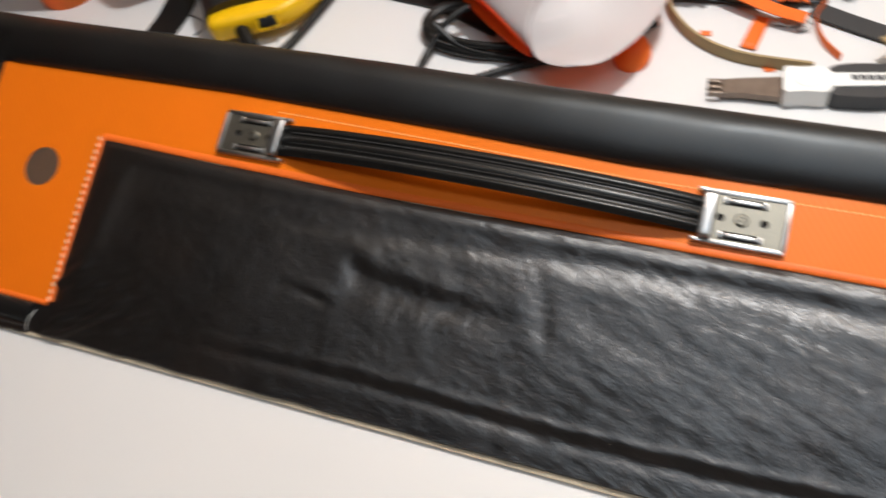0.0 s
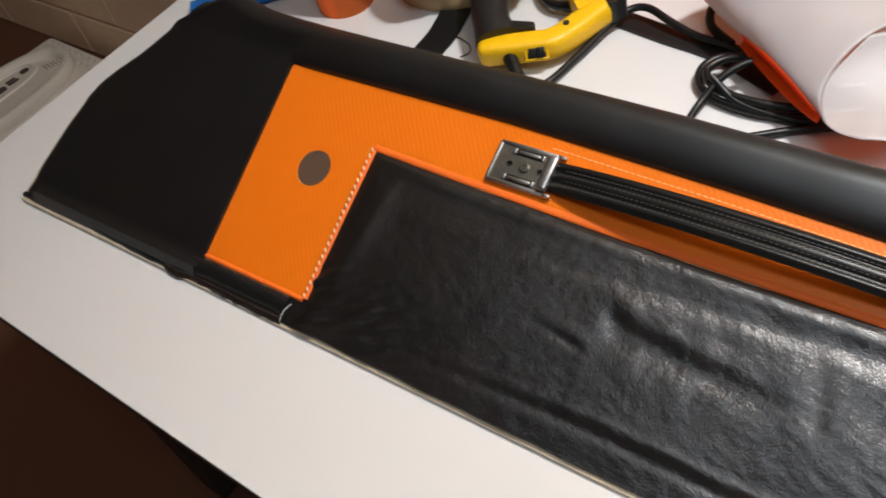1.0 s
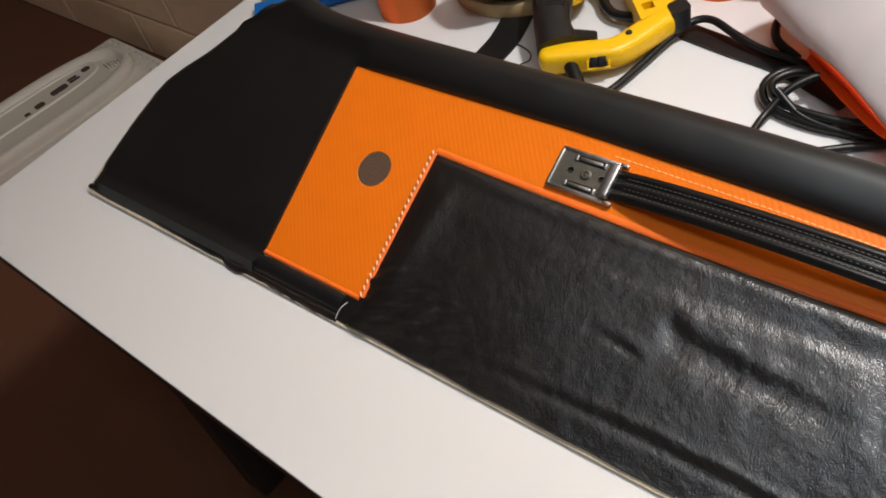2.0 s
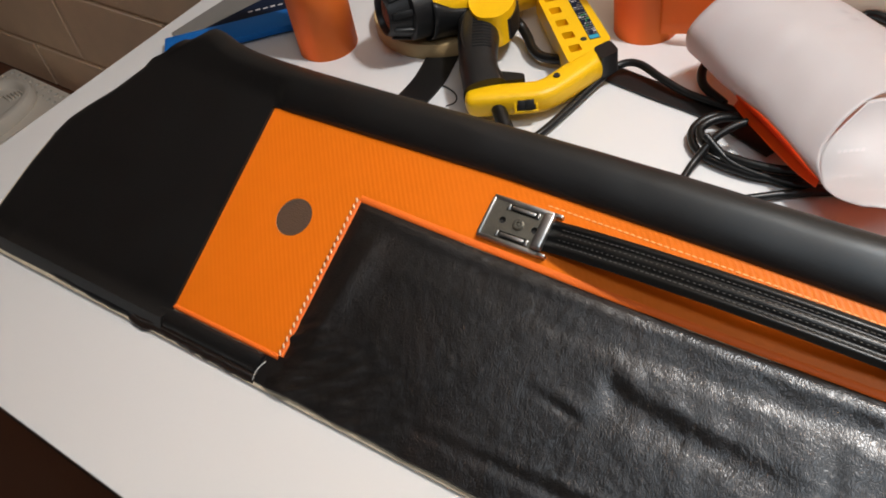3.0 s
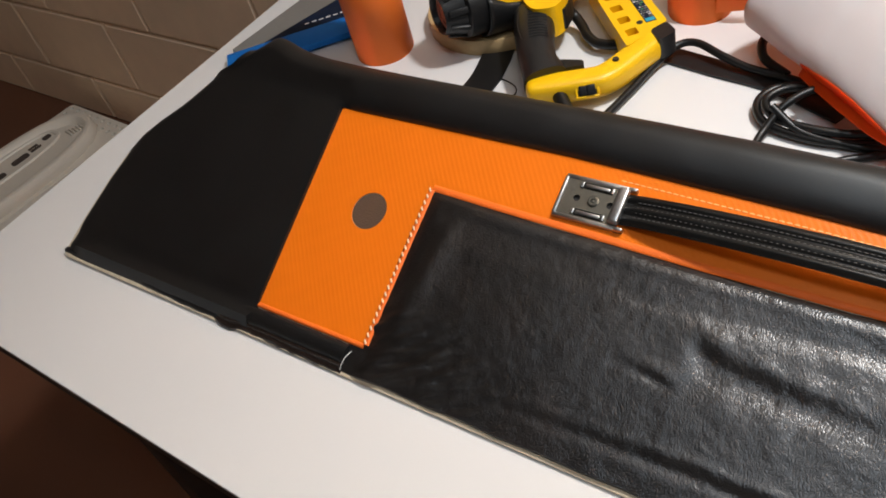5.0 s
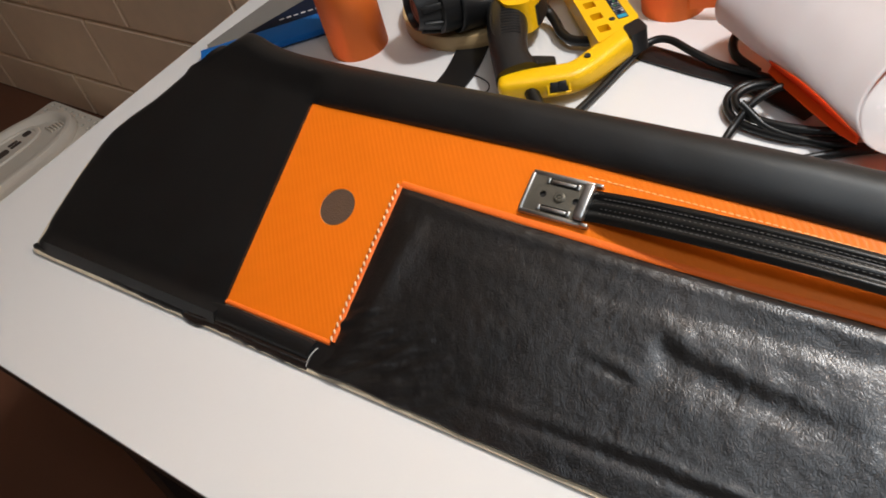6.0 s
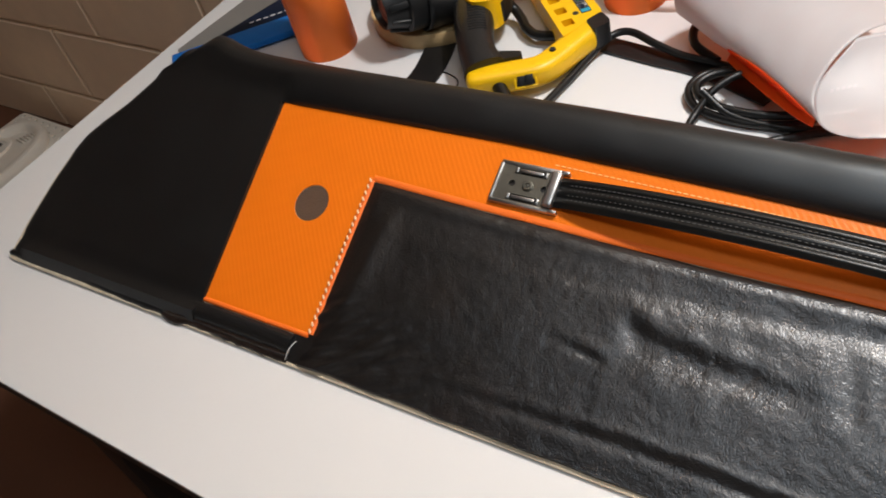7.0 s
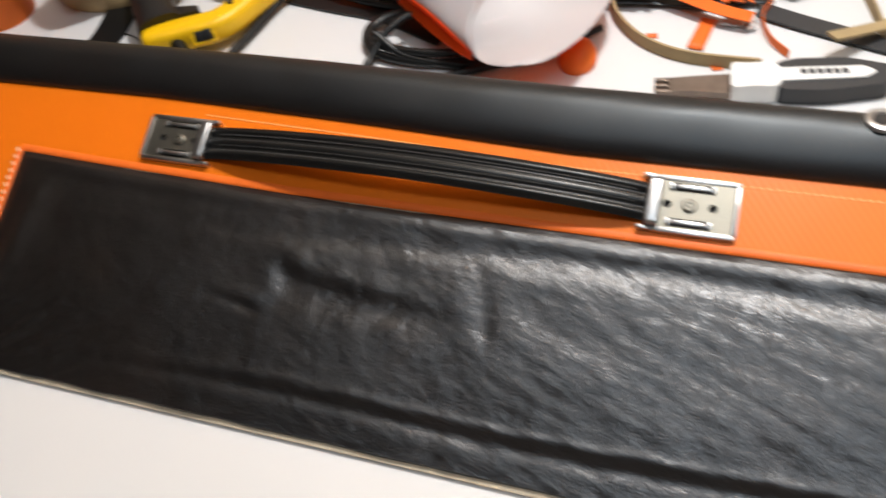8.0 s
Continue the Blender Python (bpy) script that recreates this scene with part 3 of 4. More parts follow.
    # strap: three ridges with two stitched channels
    sl = strap_line()
    prof = []
    half = 0.0128
    for k in range(41):
        x = -half + 2 * half * k / 40
        q = abs(x)
        h = 0.0022 + 0.0010 * math.cos(math.pi * min(1, abs(q - 0.0085) / 0.0043)) if q > 0.0042 else 0.0012 + 0.0018 * math.cos(math.pi / 2 * q / 0.0042)
        if q > half - 0.0018:
            h *= math.sqrt(max(0, 1 - ((q - half + 0.0018) / 0.0018) ** 2))
        prof.append((x, h))
    prof += [(half - 0.001, -0.0014), (-half + 0.001, -0.0014)]
    s = part("pull_strap", sweep(sl, prof), M_STRAP, t, "black ridged leather pull strap")
    for off in (-0.0060, 0.0060, -0.0022, 0.0022):
        part("strap_stitching", stitches([p + Vector((0, off, 0.0021)) for p in sl[3:-3]], 0.0028, 0.0012, 0.00032), M_GREY_THREAD, s)
    # eyelet for the lock knob on the bend
    a = radians(63)
    vc, wc, r = 0.2425, -0.0085, 0.0228
    g = Matrix.Translation((0.622, vc + r * math.cos(a), wc + r * math.sin(a))) @ Matrix.Rotation(-(math.pi / 2 - a), 4, "X")
    part("eyelet", lathe([(0.0058, -0.002), (0.0058, 0.0006), (0.0066, 0.0016), (0.0086, 0.0020), (0.0106, 0.0010), (0.0112, -0.0015)], 32), M_STEEL, t, "nickel eyelet", m=g)
    # solid dark disc paints the shade of the eyelet's opening
    part("eyelet_shade", lathe([(0.0, 0.0008), (0.0060, 0.0008), (0.0060, -0.001), (0.0, -0.001)], 24), M_DARK, t, "dark disc for the shade in the eyelet opening", m=g)
    return t


door_panel()


# ---- things behind the panel ----
def vinyl_roll(x, y, r, h, flap=False):
    t = thing("vinyl_roll", pose(x, y, 0), "orange vinyl film roll standing on end on the bench", "roll", "orange vinyl rolls")
    for name, k0, k1 in (("film", 0, 36), ("inner_turns", 36, 98)):
        pts = []
        for k in range(k0, k1):
            a = k / 96 * 2 * math.pi * 3
            rr = r - 0.0012 * k / 32
            pts.append((rr * math.cos(-a + 1.0), rr * math.sin(-a + 1.0)))
        bm = grid(len(pts), 2, lambda i, j: Vector((pts[i][0], pts[i][1], h * j)))
        roll = part(name, bm, M_ROLL, t)
        roll.modifiers.new("thick", "SOLIDIFY").thickness = 0.0008
    return t


vinyl_roll(-0.251, 0.270, 0.034, 0.17)
second = vinyl_roll(0.068, 0.437, 0.034, 0.15)


def flap():
    """Free end of the second roll: a standing sheet that sweeps right."""
    line = smooth_line([(0.094, 0.414, 0), (0.120, 0.418, 0), (0.160, 0.428, 0), (0.205, 0.424, 0)], 24)
    bm = grid(24, 8, lambda i, j: Vector((line[i].x - 0.068, line[i].y - 0.437, 0.012 + 0.10 * j / 7 + 0.012 * i / 23)))
    ob = part("free_end", bm, M_ROLL, second, "loose orange film end")
    ob.modifiers.new("thick", "SOLIDIFY").thickness = 0.0006


flap()


def curled_sheet():
    """Vinyl sheet rolled into a loose cone, paper side out, with a tongue sticking out of its near end."""
    t = thing("vinyl_sheet", pose(0.26, 0.33, 0), "curled vinyl sheet with white paper backing and orange face", "vinyl sheet")
    base = Vector((0.26, 0.33, 0))
    far = [(0.160, 0.372, 0.020), (0.147, 0.357, 0.044), (0.150, 0.360, 0.072), (0.176, 0.396, 0.094), (0.215, 0.440, 0.082), (0.243, 0.474, 0.056)]
    near = [(0.322, 0.246, 0.024), (0.3125, 0.2345, 0.042), (0.306, 0.257, 0.058), (0.323, 0.300, 0.078), (0.358, 0.340, 0.074), (0.400, 0.372, 0.056)]

    def cone(q, p, lift=0.0):
        a, b = smooth_line(far, 41), smooth_line(near, 41)
        k = min(39, int(q * 40))
        f = q * 40 - k
        u, w = a[k] * (1 - f) + a[k + 1] * f, b[k] * (1 - f) + b[k + 1] * f
        sag = 0.004 * math.sin(math.pi * p)
        wave = 0.0020 * noise.noise((p * 4, q * 5, 3.0)) + 0.0007 * noise.noise((p * 11, q * 9, 1.0))
        return u * (1 - p) + w * p + Vector((sag * 0.5, sag * 0.5, wave - sag * 0.4 + lift)) - base

    left_rim = smooth_line([(0.323, 0.300, 0.0775), (0.306, 0.257, 0.0575), (0.3125, 0.2345, 0.0425), (0.328, 0.2185, 0.0440), (0.349, 0.2125, 0.0470)], 41)
    right_rim = smooth_line([(0.402, 0.372, 0.0550), (0.413, 0.325, 0.0500), (0.402, 0.268, 0.0470), (0.378, 0.2260, 0.0470), (0.350, 0.2125, 0.0470)], 41)

    def tongue(q, p, lift=0.0):
        k = min(39, int(p * 40))
        f = p * 40 - k
        u, w = left_rim[k] * (1 - f) + left_rim[k + 1] * f, right_rim[k] * (1 - f) + right_rim[k + 1] * f
        c = u * (1 - q) + w * q
        puff = 0.006 * math.sin(math.pi * q) * (1 - p) ** 0.5
        return c + Vector((0, 0, puff + 0.0007 * noise.noise((c.x * 40, c.y * 40, 8.0)) + lift)) - base

    fold = [[cone(q / 47, p / 47) for p in range(48)] for q in range(48)]
    outer = grid(48, 48, lambda i, j: fold[i][j])
    inner = grid(40, 40, lambda i, j: tongue(i / 39, j / 39))
    for bm in (outer, inner):
        bmesh.ops.recalc_face_normals(bm, faces=bm.faces[:])
        if sum(f.normal.z for f in bm.faces) < 0:
            bmesh.ops.reverse_faces(bm, faces=bm.faces[:])
    for name, bm, label in (("tongue", inner, "white paper tongue with a rounded end"), ("rolled_layer", outer, "greyish white paper layer over the curl")):
        sheet = part(name, bm, [M_PAPER, M_FILM], t, label)
        md = sheet.modifiers.new("thick", "SOLIDIFY")
        md.thickness, md.offset, md.material_offset, md.material_offset_rim = 0.0005, -1, 1, 0
    # faint print on the paper
    for q, p in ((0.70, 0.08), (0.70, 0.16), (0.72, 0.40), (0.72, 0.46), (0.84, 0.28), (0.84, 0.34), (0.90, 0.62), (0.90, 0.68)):
        for k in range(4):
            part("print_bar", grid(3, 3, lambda i, j: cone(q + 0.010 * k + 0.006 * i / 2, p + 0.030 * j / 2, 0.0005)), M_PRINT_PALE, t)
    for q, p in ((0.10, 0.30), (0.14, 0.48), (0.40, 0.62)):
        for k in range(5):
            part("print_bar", grid(3, 3, lambda i, j: tongue(q + 0.036 * k + 0.022 * i / 2, p + 0.024 * j / 2, 0.0004)), M_PRINT_PALE, t)
    # orange edge turned outwards along the foot of the curl; upper rows imitate glow
    def lip_point(i, j):
        p = 0.40 + 0.585 * i / 23
        bow = math.sin(math.pi * min(1, (i + 3) / 27)) ** 0.6
        # film laid on the paper stands for light shining through it
        if j > 5:
            return cone(0.155 + 0.10 * bow * (j - 5) / 4, p) + Vector((-0.66, -0.75, 0.2)) * 0.0012
        return cone(0.155, p) + Vector((-0.66, -0.75, 0)) * (0.0012 + 0.0066 * bow * (1 - j / 5)) + Vector((0, 0, -0.006 * (1 - j / 5)))
    lip = part("edge_and_glow", grid(24, 10, lip_point), M_FILM, t, "turned-out thin orange edge with a film band for light through the paper")
    lip.modifiers.new("thick", "SOLIDIFY").thickness = 0.0007
    return t


curled_sheet()


def heat_gun():
    """Lies on its side: nozzle to the west, grip towards the panel."""
    t = thing("heat_gun", pose(0, 0, 0), "yellow and black electric heat gun lying on its side", "heat gun")
    axis0, axis1 = Vector((-0.157, 0.272, 0.060)), Vector((-0.057, 0.445, 0.042))
    d = (axis1 - axis0).normalized()
    turn = d.to_track_quat("Z", "Y").to_matrix().to_4x4()
    at = Matrix.Translation(axis0) @ turn
    L = (axis1 - axis0).length
    nz = part("nozzle", lathe([(0.0186, 0.008), (0.0190, 0.002), (0.0200, -0.0004), (0.0220, -0.001), (0.0238, 0.003), (0.0295, 0.022), (0.032, 0.026)], 40), M_BLACK_PLASTIC, t, m=at)
    part("mouth", lathe([(0.0, 0.007), (0.0110, 0.007), (0.0115, 0.0045), (0.0135, 0.0045), (0.0142, 0.006), (0.0165, 0.005), (0.0188, 0.006)], 32), M_COPPER, nz, "reddish brown nozzle mouth")
    for k in range(9):
        a = k / 9 * 2 * math.pi
        part("rib", box(-0.002, 0.0026, -0.0035, 0.0035, -0.010, 0.011, 0.001), M_BLACK_PLASTIC, nz, m=Matrix.Rotation(a, 4, "Z") @ Matrix.Translation((0.0270, 0, 0.013)) @ Matrix.Rotation(radians(17), 4, "Y"))
    part("collar", lathe([(0.030, 0.022), (0.034, 0.025), (0.0352, 0.036), (0.0355, 0.046), (0.030, 0.050)], 40), M_BLACK_PLASTIC, t, m=at)
    shell = part("body_shell", lathe([(0.028, 0.040), (0.0352, 0.043), (0.0375, 0.080), (0.038, 0.13), (0.0365, L - 0.02), (0.031, L - 0.004), (0.018, L)], 40), M_YELLOW, t, "yellow plastic motor housing", m=at)
    # black cheek on the grip side of the housing
    toward = at.to_3x3().inverted() @ Vector((0.50, -0.42, -1.25))
    mid = math.atan2(toward.y, toward.x)

    def cheek(i, j):
        f = i / 17
        wide = lerp(f, [(0, 1.6), (0.25, 1.25), (0.6, 1.08), (1, 1.05)])
        q = mid + wide * (2 * j / 20 - 1)
        r = lerp(f, [(0, 0.0368), (0.3, 0.0385), (1, 0.0398)]) - 0.003 * abs(2 * j / 20 - 1) ** 8
        return Vector((r * math.cos(q), r * math.sin(q), 0.044 + 0.085 * f))
    part("cheek", grid(18, 21, cheek), M_BLACK_PLASTIC, t, "black moulded cheek of the housing", m=at).modifiers.new("thick", "SOLIDIFY").thickness = 0.003
    part("housing_screw", lathe([(0.0, 0.0015), (0.0036, 0.0015), (0.0042, 0.0), (0.0, 0.0)], 16), M_COPPER, t, m=at @ Matrix.Rotation(mid + 1.75, 4, "Z") @ Matrix.Translation((0.0368, 0, 0.080)) @ Matrix.Rotation(math.pi / 2, 4, "Y"))
    part("name_panel", grid(8, 8, lambda i, j: Vector((0.0384 * math.cos(mid + 2.1 + 0.6 * j / 7), 0.0384 * math.sin(mid + 2.1 + 0.6 * j / 7), 0.092 + 0.06 * i / 7))), M_YELLOW, t, "raised yellow panel", m=at).modifiers.new("thick", "SOLIDIFY").thickness = 0.001
    # grip
    line = smooth_line([Vector((-0.072, 0.326, 0.038)), Vector((-0.063, 0.312, 0.039)), Vector((-0.046, 0.283, 0.037)), Vector((-0.029, 0.259, 0.032)), Vector((-0.009, 0.239, 0.026))], 30)
    part("grip_root", prism(rounded([(-0.073, 0.314), (-0.056, 0.303), (-0.036, 0.312), (-0.0335, 0.332), (-0.040, 0.352), (-0.060, 0.378), (-0.104, 0.352)], 0.008, 5), 0.026, 0.0620, 0.010, segments=5), M_YELLOW, t, "yellow block where the grip meets the housing")

    def gp(f):
        w = lerp(f, [(0, 0.019), (0.15, 0.0225), (0.35, 0.0215), (0.6, 0.0195), (0.8, 0.0195), (1, 0.023)])
        return [(w * math.copysign(abs(math.cos(q)) ** 0.75, math.cos(q)), 0.019 * math.copysign(abs(math.sin(q)) ** 0.75, math.sin(q))) for q in [2 * math.pi * k / 28 for k in range(28)]]
    grip = part("grip", sweep(line, gp), M_BLACK_PLASTIC, t, "black rubber grip")
    for k in range(13):
        p, q = line[6 + k], line[7 + k]
        s = (q - p).normalized().cross(Vector((0, 0, 1))).normalized()
        if s.x > 0:
            s = -s
        p = p + s * -0.004
        part("grip_rib", tube([p - s * 0.011 + Vector((0, 0, 0.0160)), p - s * 0.002 + Vector((0, 0, 0.0190)), p + s * 0.008 + Vector((0, 0, 0.0190))], 0.0011, 8, 6), M_BLACK_PLASTIC, grip)
    pad = []
    for k in range(25):
        a = 2 * math.pi * k / 24
        f = 0.40 + 0.27 * math.cos(a)
        n0 = min(28, int(f * 29))
        d0 = (line[n0 + 1] - line[n0]).normalized()
        side = d0.cross(Vector((0, 0, 1))).normalized()
        pad.append(line[n0] + d0 * 0.002 + side * (0.004 + 0.0115 * math.sin(a)) + Vector((0, 0, 0.0180 - 0.0022 * abs(math.sin(a)))))
    part("grip_pad_edge", tube(pad, 0.0010, 72, 6), M_BLACK_PLASTIC, grip)
    part("grip_foot", prism(rounded([(-0.022, 0.238), (0.002, 0.250), (0.022, 0.262), (0.018, 0.270), (-0.006, 0.264), (-0.028, 0.252)], 0.004, 3), 0.012, 0.0365, 0.003), M_BLACK_PLASTIC, grip)
    part("trigger", prism(rounded([(-0.062, 0.352), (-0.043, 0.362), (-0.036, 0.346), (-0.032, 0.326), (-0.039, 0.322), (-0.046, 0.338)], 0.003, 3), 0.028, 0.052, 0.003), M_BLACK_PLASTIC, t, "black hooked trigger")
    # base bow
    line = smooth_line([(-0.0235, 0.2225, 0.021), (-0.014, 0.2275, 0.022), (0.002, 0.2365, 0.022), (0.018, 0.2460, 0.022), (0.032, 0.2545, 0.022), (0.040, 0.2605, 0.022), (0.0455, 0.2690, 0.022), (0.0500, 0.2810, 0.022), (0.0565, 0.3020, 0.023), (0.0655, 0.3320, 0.024)], 64)

    def bp(f):
        k = math.sqrt(max(0.04, 1 - (1 - min(1, f / 0.10)) ** 2.4))
        return [(0.0138 * k * math.copysign(abs(math.cos(q)) ** 0.6, math.cos(q)), 0.0132 * k * math.copysign(abs(math.sin(q)) ** 0.6, math.sin(q))) for q in [2 * math.pi * n / 32 for n in range(32)]]
    bow = part("base_bow", sweep(line, bp), M_YELLOW, t, "yellow plastic base bow")
    sw = pose(0.0345, 0.2425, 0.0235, -30, 0, 33)
    part("switch_frame", merge(box(-0.0118, 0.0118, -0.0034, 0.004, 0.0058, 0.0080, 0.0008), box(-0.0118, 0.0118, -0.0034, 0.004, -0.0080, -0.0058, 0.0008), box(-0.0118, -0.0092, -0.0034, 0.004, -0.0060, 0.0060, 0.0008), box(0.0092, 0.0118, -0.0034, 0.004, -0.0060, 0.0060, 0.0008)), M_YELLOW, bow, "raised yellow switch surround", m=sw)
    part("switch", box(-0.0095, 0.0095, -0.0022, 0.002, -0.0060, 0.0060, 0.0006), M_BLACK_PLASTIC, bow, "black rocker switch", m=sw)
    part("rocker", merge(box(-0.0080, 0.0002, -0.0044, 0.0, -0.0048, 0.0048, 0.0007), box(-0.0002, 0.0080, -0.0056, 0.0, -0.0048, 0.0048, 0.0007)), M_BLACK_PLASTIC, bow, m=sw)
    part("screw", lathe([(0.0, 0.0386), (0.003, 0.0386), (0.0034, 0.0370), (0.0, 0.0370)], 16), M_DARK, bow, m=pose(0.048, 0.280, -0.0015))
    # rear frame with windows
    ex = Vector((-0.703, 0.711, 0)).normalized()
    ey = Vector((-ex.y, ex.x, 0))
    fm = Matrix.Translation((0.043, 0.326, 0)) @ Matrix((ex, ey, Vector((0, 0, 1)))).transposed().to_4x4()
    wins = [rounded([(x - 0.006, -0.006), (x + 0.006, -0.006), (x + 0.006, 0.006), (x - 0.006, 0.006)], 0.0015, 2) for x in (0.0, 0.0245, 0.049, 0.0745, 0.100)]
    fr = part("rear_frame", prism(rounded([(-0.0227, 0.0126), (0.0016, -0.038), (0.120, -0.0355), (0.120, 0.0115)], 0.004, 3), 0.012, 0.037, 0.002, wins), M_YELLOW, t, "yellow frame with five square windows", m=fm)
    part("window_floor", box(-0.012, 0.112, -0.009, 0.009, 0.0125, 0.024), M_YELLOW, fr)
    lab = part("label", box(0.008, 0.116, -0.0290, -0.0180, 0.0371, 0.0374), M_NAVY, fr, "dark label with small coloured print")
    rnd = random.Random(4)
    part("print_bar", box(0.0088, 0.0150, -0.0284, -0.0186, 0.0375, 0.0377), M_CYAN, lab, "cyan printed square")
    for k in range(24):
        x = 0.0165 + 0.0041 * k
        y = -0.0284
        while y < -0.0195:
            w = rnd.uniform(0.0012, 0.0034)
            if rnd.random() < 0.72:
                part("print_bar", box(x, x + rnd.uniform(0.0012, 0.0026), y, min(-0.0186, y + w), 0.0375, 0.0377), rnd.choice([M_PRINT, M_GREY_METAL, M_GREY_METAL, M_GREEN if k < 12 else M_GREY_METAL, M_PRINT]), lab)
            y += w + 0.0008
    part("screw", lathe([(0.0, 0.0374), (0.0032, 0.0374), (0.0036, 0.0366), (0.0, 0.0366)], 16), M_DARK, fr, m=Matrix.Translation((0.012, -0.0125, 0)))
    part("end_cap", prism(rounded([(0.060, 0.332), (0.069, 0.351), (0.086, 0.338), (0.076, 0.318)], 0.005, 4), 0.014, 0.0380, 0.005, segments=4), M_BLACK_PLASTIC, t, "black plastic corner cap")
    part("strain_relief", tube([(0.004, 0.236, 0.021), (0.014, 0.226, 0.019), (0.030, 0.212, 0.013)], 0.0075, 16, 14), M_RUBBER, t, "black cable strain relief")
    part("inner_cable", tube([(-0.054, 0.362, 0.030), (-0.044, 0.364, 0.018), (-0.030, 0.354, 0.013), (-0.015, 0.339, 0.012), (0.004, 0.331, 0.012), (0.040, 0.336, 0.014)], 0.0055, 40, 12), M_RUBBER, t)
    return t


heat_gun()


def masking_tape():
    t = thing("tape_roll", pose(-0.150, 0.374, 0), "tan masking tape roll lying flat under the heat gun", "tape roll")
    part("tape", lathe([(0.040, 0.0), (0.086, 0.0), (0.0865, 0.001), (0.0865, 0.0175), (0.086, 0.0185), (0.041, 0.0185), (0.040, 0.0175), (0.040, 0.0)], 64), M_TAPE, t)


masking_tape()


def strip(name, points, width, thick, mat, label, category, stand=False, group=""):
    """A flat or on-edge strip along points on the bench."""
    c = Vector(points[0])
    t = thing(name, pose(c.x, c.y, 0), label, category, group)
    line = [p - Vector((c.x, c.y, 0)) for p in smooth_line(points, max(12, len(points) * 8))]
    a, b = (thick / 2, width / 2) if stand else (width / 2, thick / 2)
    part("strip", sweep(line, [(-a, -b), (a, -b), (a, b), (-a, b)]), mat, t, smooth=False)
    return t


strip("vinyl_strip", [(-0.095, 0.225, 0.002), (-0.098, 0.26, 0.002), (-0.112, 0.31, 0.002), (-0.13, 0.36, 0.002)], 0.036, 0.0016, M_VINYL, "black vinyl strip lying under the tape roll", "offcut")
strip("vinyl_strip", [(0.075, 0.345, 0.002), (0.13, 0.336, 0.002), (0.19, 0.327, 0.002), (0.26, 0.30, 0.002)], 0.026, 0.0016, M_VINYL, "black vinyl strip lying under the power cord", "offcut")


def cord(name, points, r, label, n=None):
    c = Vector(points[0])
    t = thing(name, pose(c.x, c.y, 0), label, "cable")
    part("cord", tube([Vector(p) - Vector((c.x, c.y, 0)) for p in points], r, n or len(points) * 9, 10), M_RUBBER, t)
    return t


cord("wire", [(-0.092, 0.258, 0.001), (-0.075, 0.257, 0.0015), (-0.058, 0.251, 0.001), (-0.051, 0.240, 0.001), (-0.056, 0.230, 0.001)], 0.0007, "thin black wire scrap on the bench")
# power cord of the gun: out from behind the panel, up to the frame and on to the coil
cord("power_cord", [(0.031, 0.208, 0.008), (0.044, 0.206, 0.006), (0.057, 0.224, 0.006), (0.065, 0.270, 0.007), (0.072, 0.318, 0.010), (0.082, 0.346, 0.014), (0.100, 0.353, 0.016), (0.130, 0.343, 0.013),
                    (0.160, 0.336, 0.009), (0.200, 0.334, 0.006), (0.245, 0.322, 0.006), (0.290, 0.300, 0.006), (0.300, 0.272, 0.006), (0.255, 0.256, 0.006), (0.205, 0.262, 0.007), (0.186, 0.286, 0.009),
                    (0.196, 0.310, 0.012), (0.228, 0.316, 0.014), (0.272, 0.300, 0.014), (0.296, 0.276, 0.013), (0.262, 0.262, 0.013), (0.214, 0.264, 0.014), (0.195, 0.282, 0.017), (0.208, 0.302, 0.020), (0.240, 0.304, 0.022), (0.285, 0.285, 0.018)], 0.0041, "black rubber power cord looped on the bench")
cord("lead", [(0.203, 0.225, 0.005), (0.205, 0.250, 0.010), (0.216, 0.276, 0.024), (0.240, 0.298, 0.030), (0.275, 0.292, 0.026), (0.320, 0.280, 0.008)], 0.0037, "black lead crossing the cord coil")
cord("lead", [(0.252, 0.222, 0.004), (0.285, 0.245, 0.005), (0.316, 0.262, 0.006), (0.350, 0.276, 0.006), (0.400, 0.330, 0.006)], 0.0037, "black lead under the curled sheet")
cord("lead", [(0.205, 0.268, 0.024), (0.236, 0.258, 0.010), (0.280, 0.258, 0.006), (0.320, 0.266, 0.006)], 0.0037, "black lead lying on the bench")
cord("lead", [(0.196, 0.336, 0.008), (0.168, 0.352, 0.012), (0.160, 0.376, 0.016), (0.176, 0.392, 0.014), (0.204, 0.384, 0.008), (0.222, 0.350, 0.006)], 0.0046, "black lead loop beside the curled sheet")


def blue_box():
    d = Vector((0.680, 0.733, 0)).normalized()
    m = Matrix.Translation((-0.424, 0.150, 0.0032)) @ Matrix((d, Vector((-d.y, d.x, 0)), Vector((0, 0, 1)))).transposed().to_4x4()
    t = thing("blade_pack", m, "long flat blue and navy card pack on the bench", "box")
    part("card", box(0.014, 0.205, 0, 0.040, 0, 0.0085, 0.001), M_BLUE, t)
    part("side_card", prism([(0.056, 0.0404), (0.205, 0.0404), (0.205, 0.114), (0.162, 0.093), (0.0697, 0.048)], 0.0, 0.0060, 0.0008), M_NAVY, t, "navy side with pale print")
    for k in range(7):
        part("print_bar", box(0.118 + 0.0095 * k, 0.124 + 0.0095 * k, 0.0560, 0.0584 + 0.0008 * (k % 2), 0.0061, 0.0063), M_PRINT, t)


blue_box()


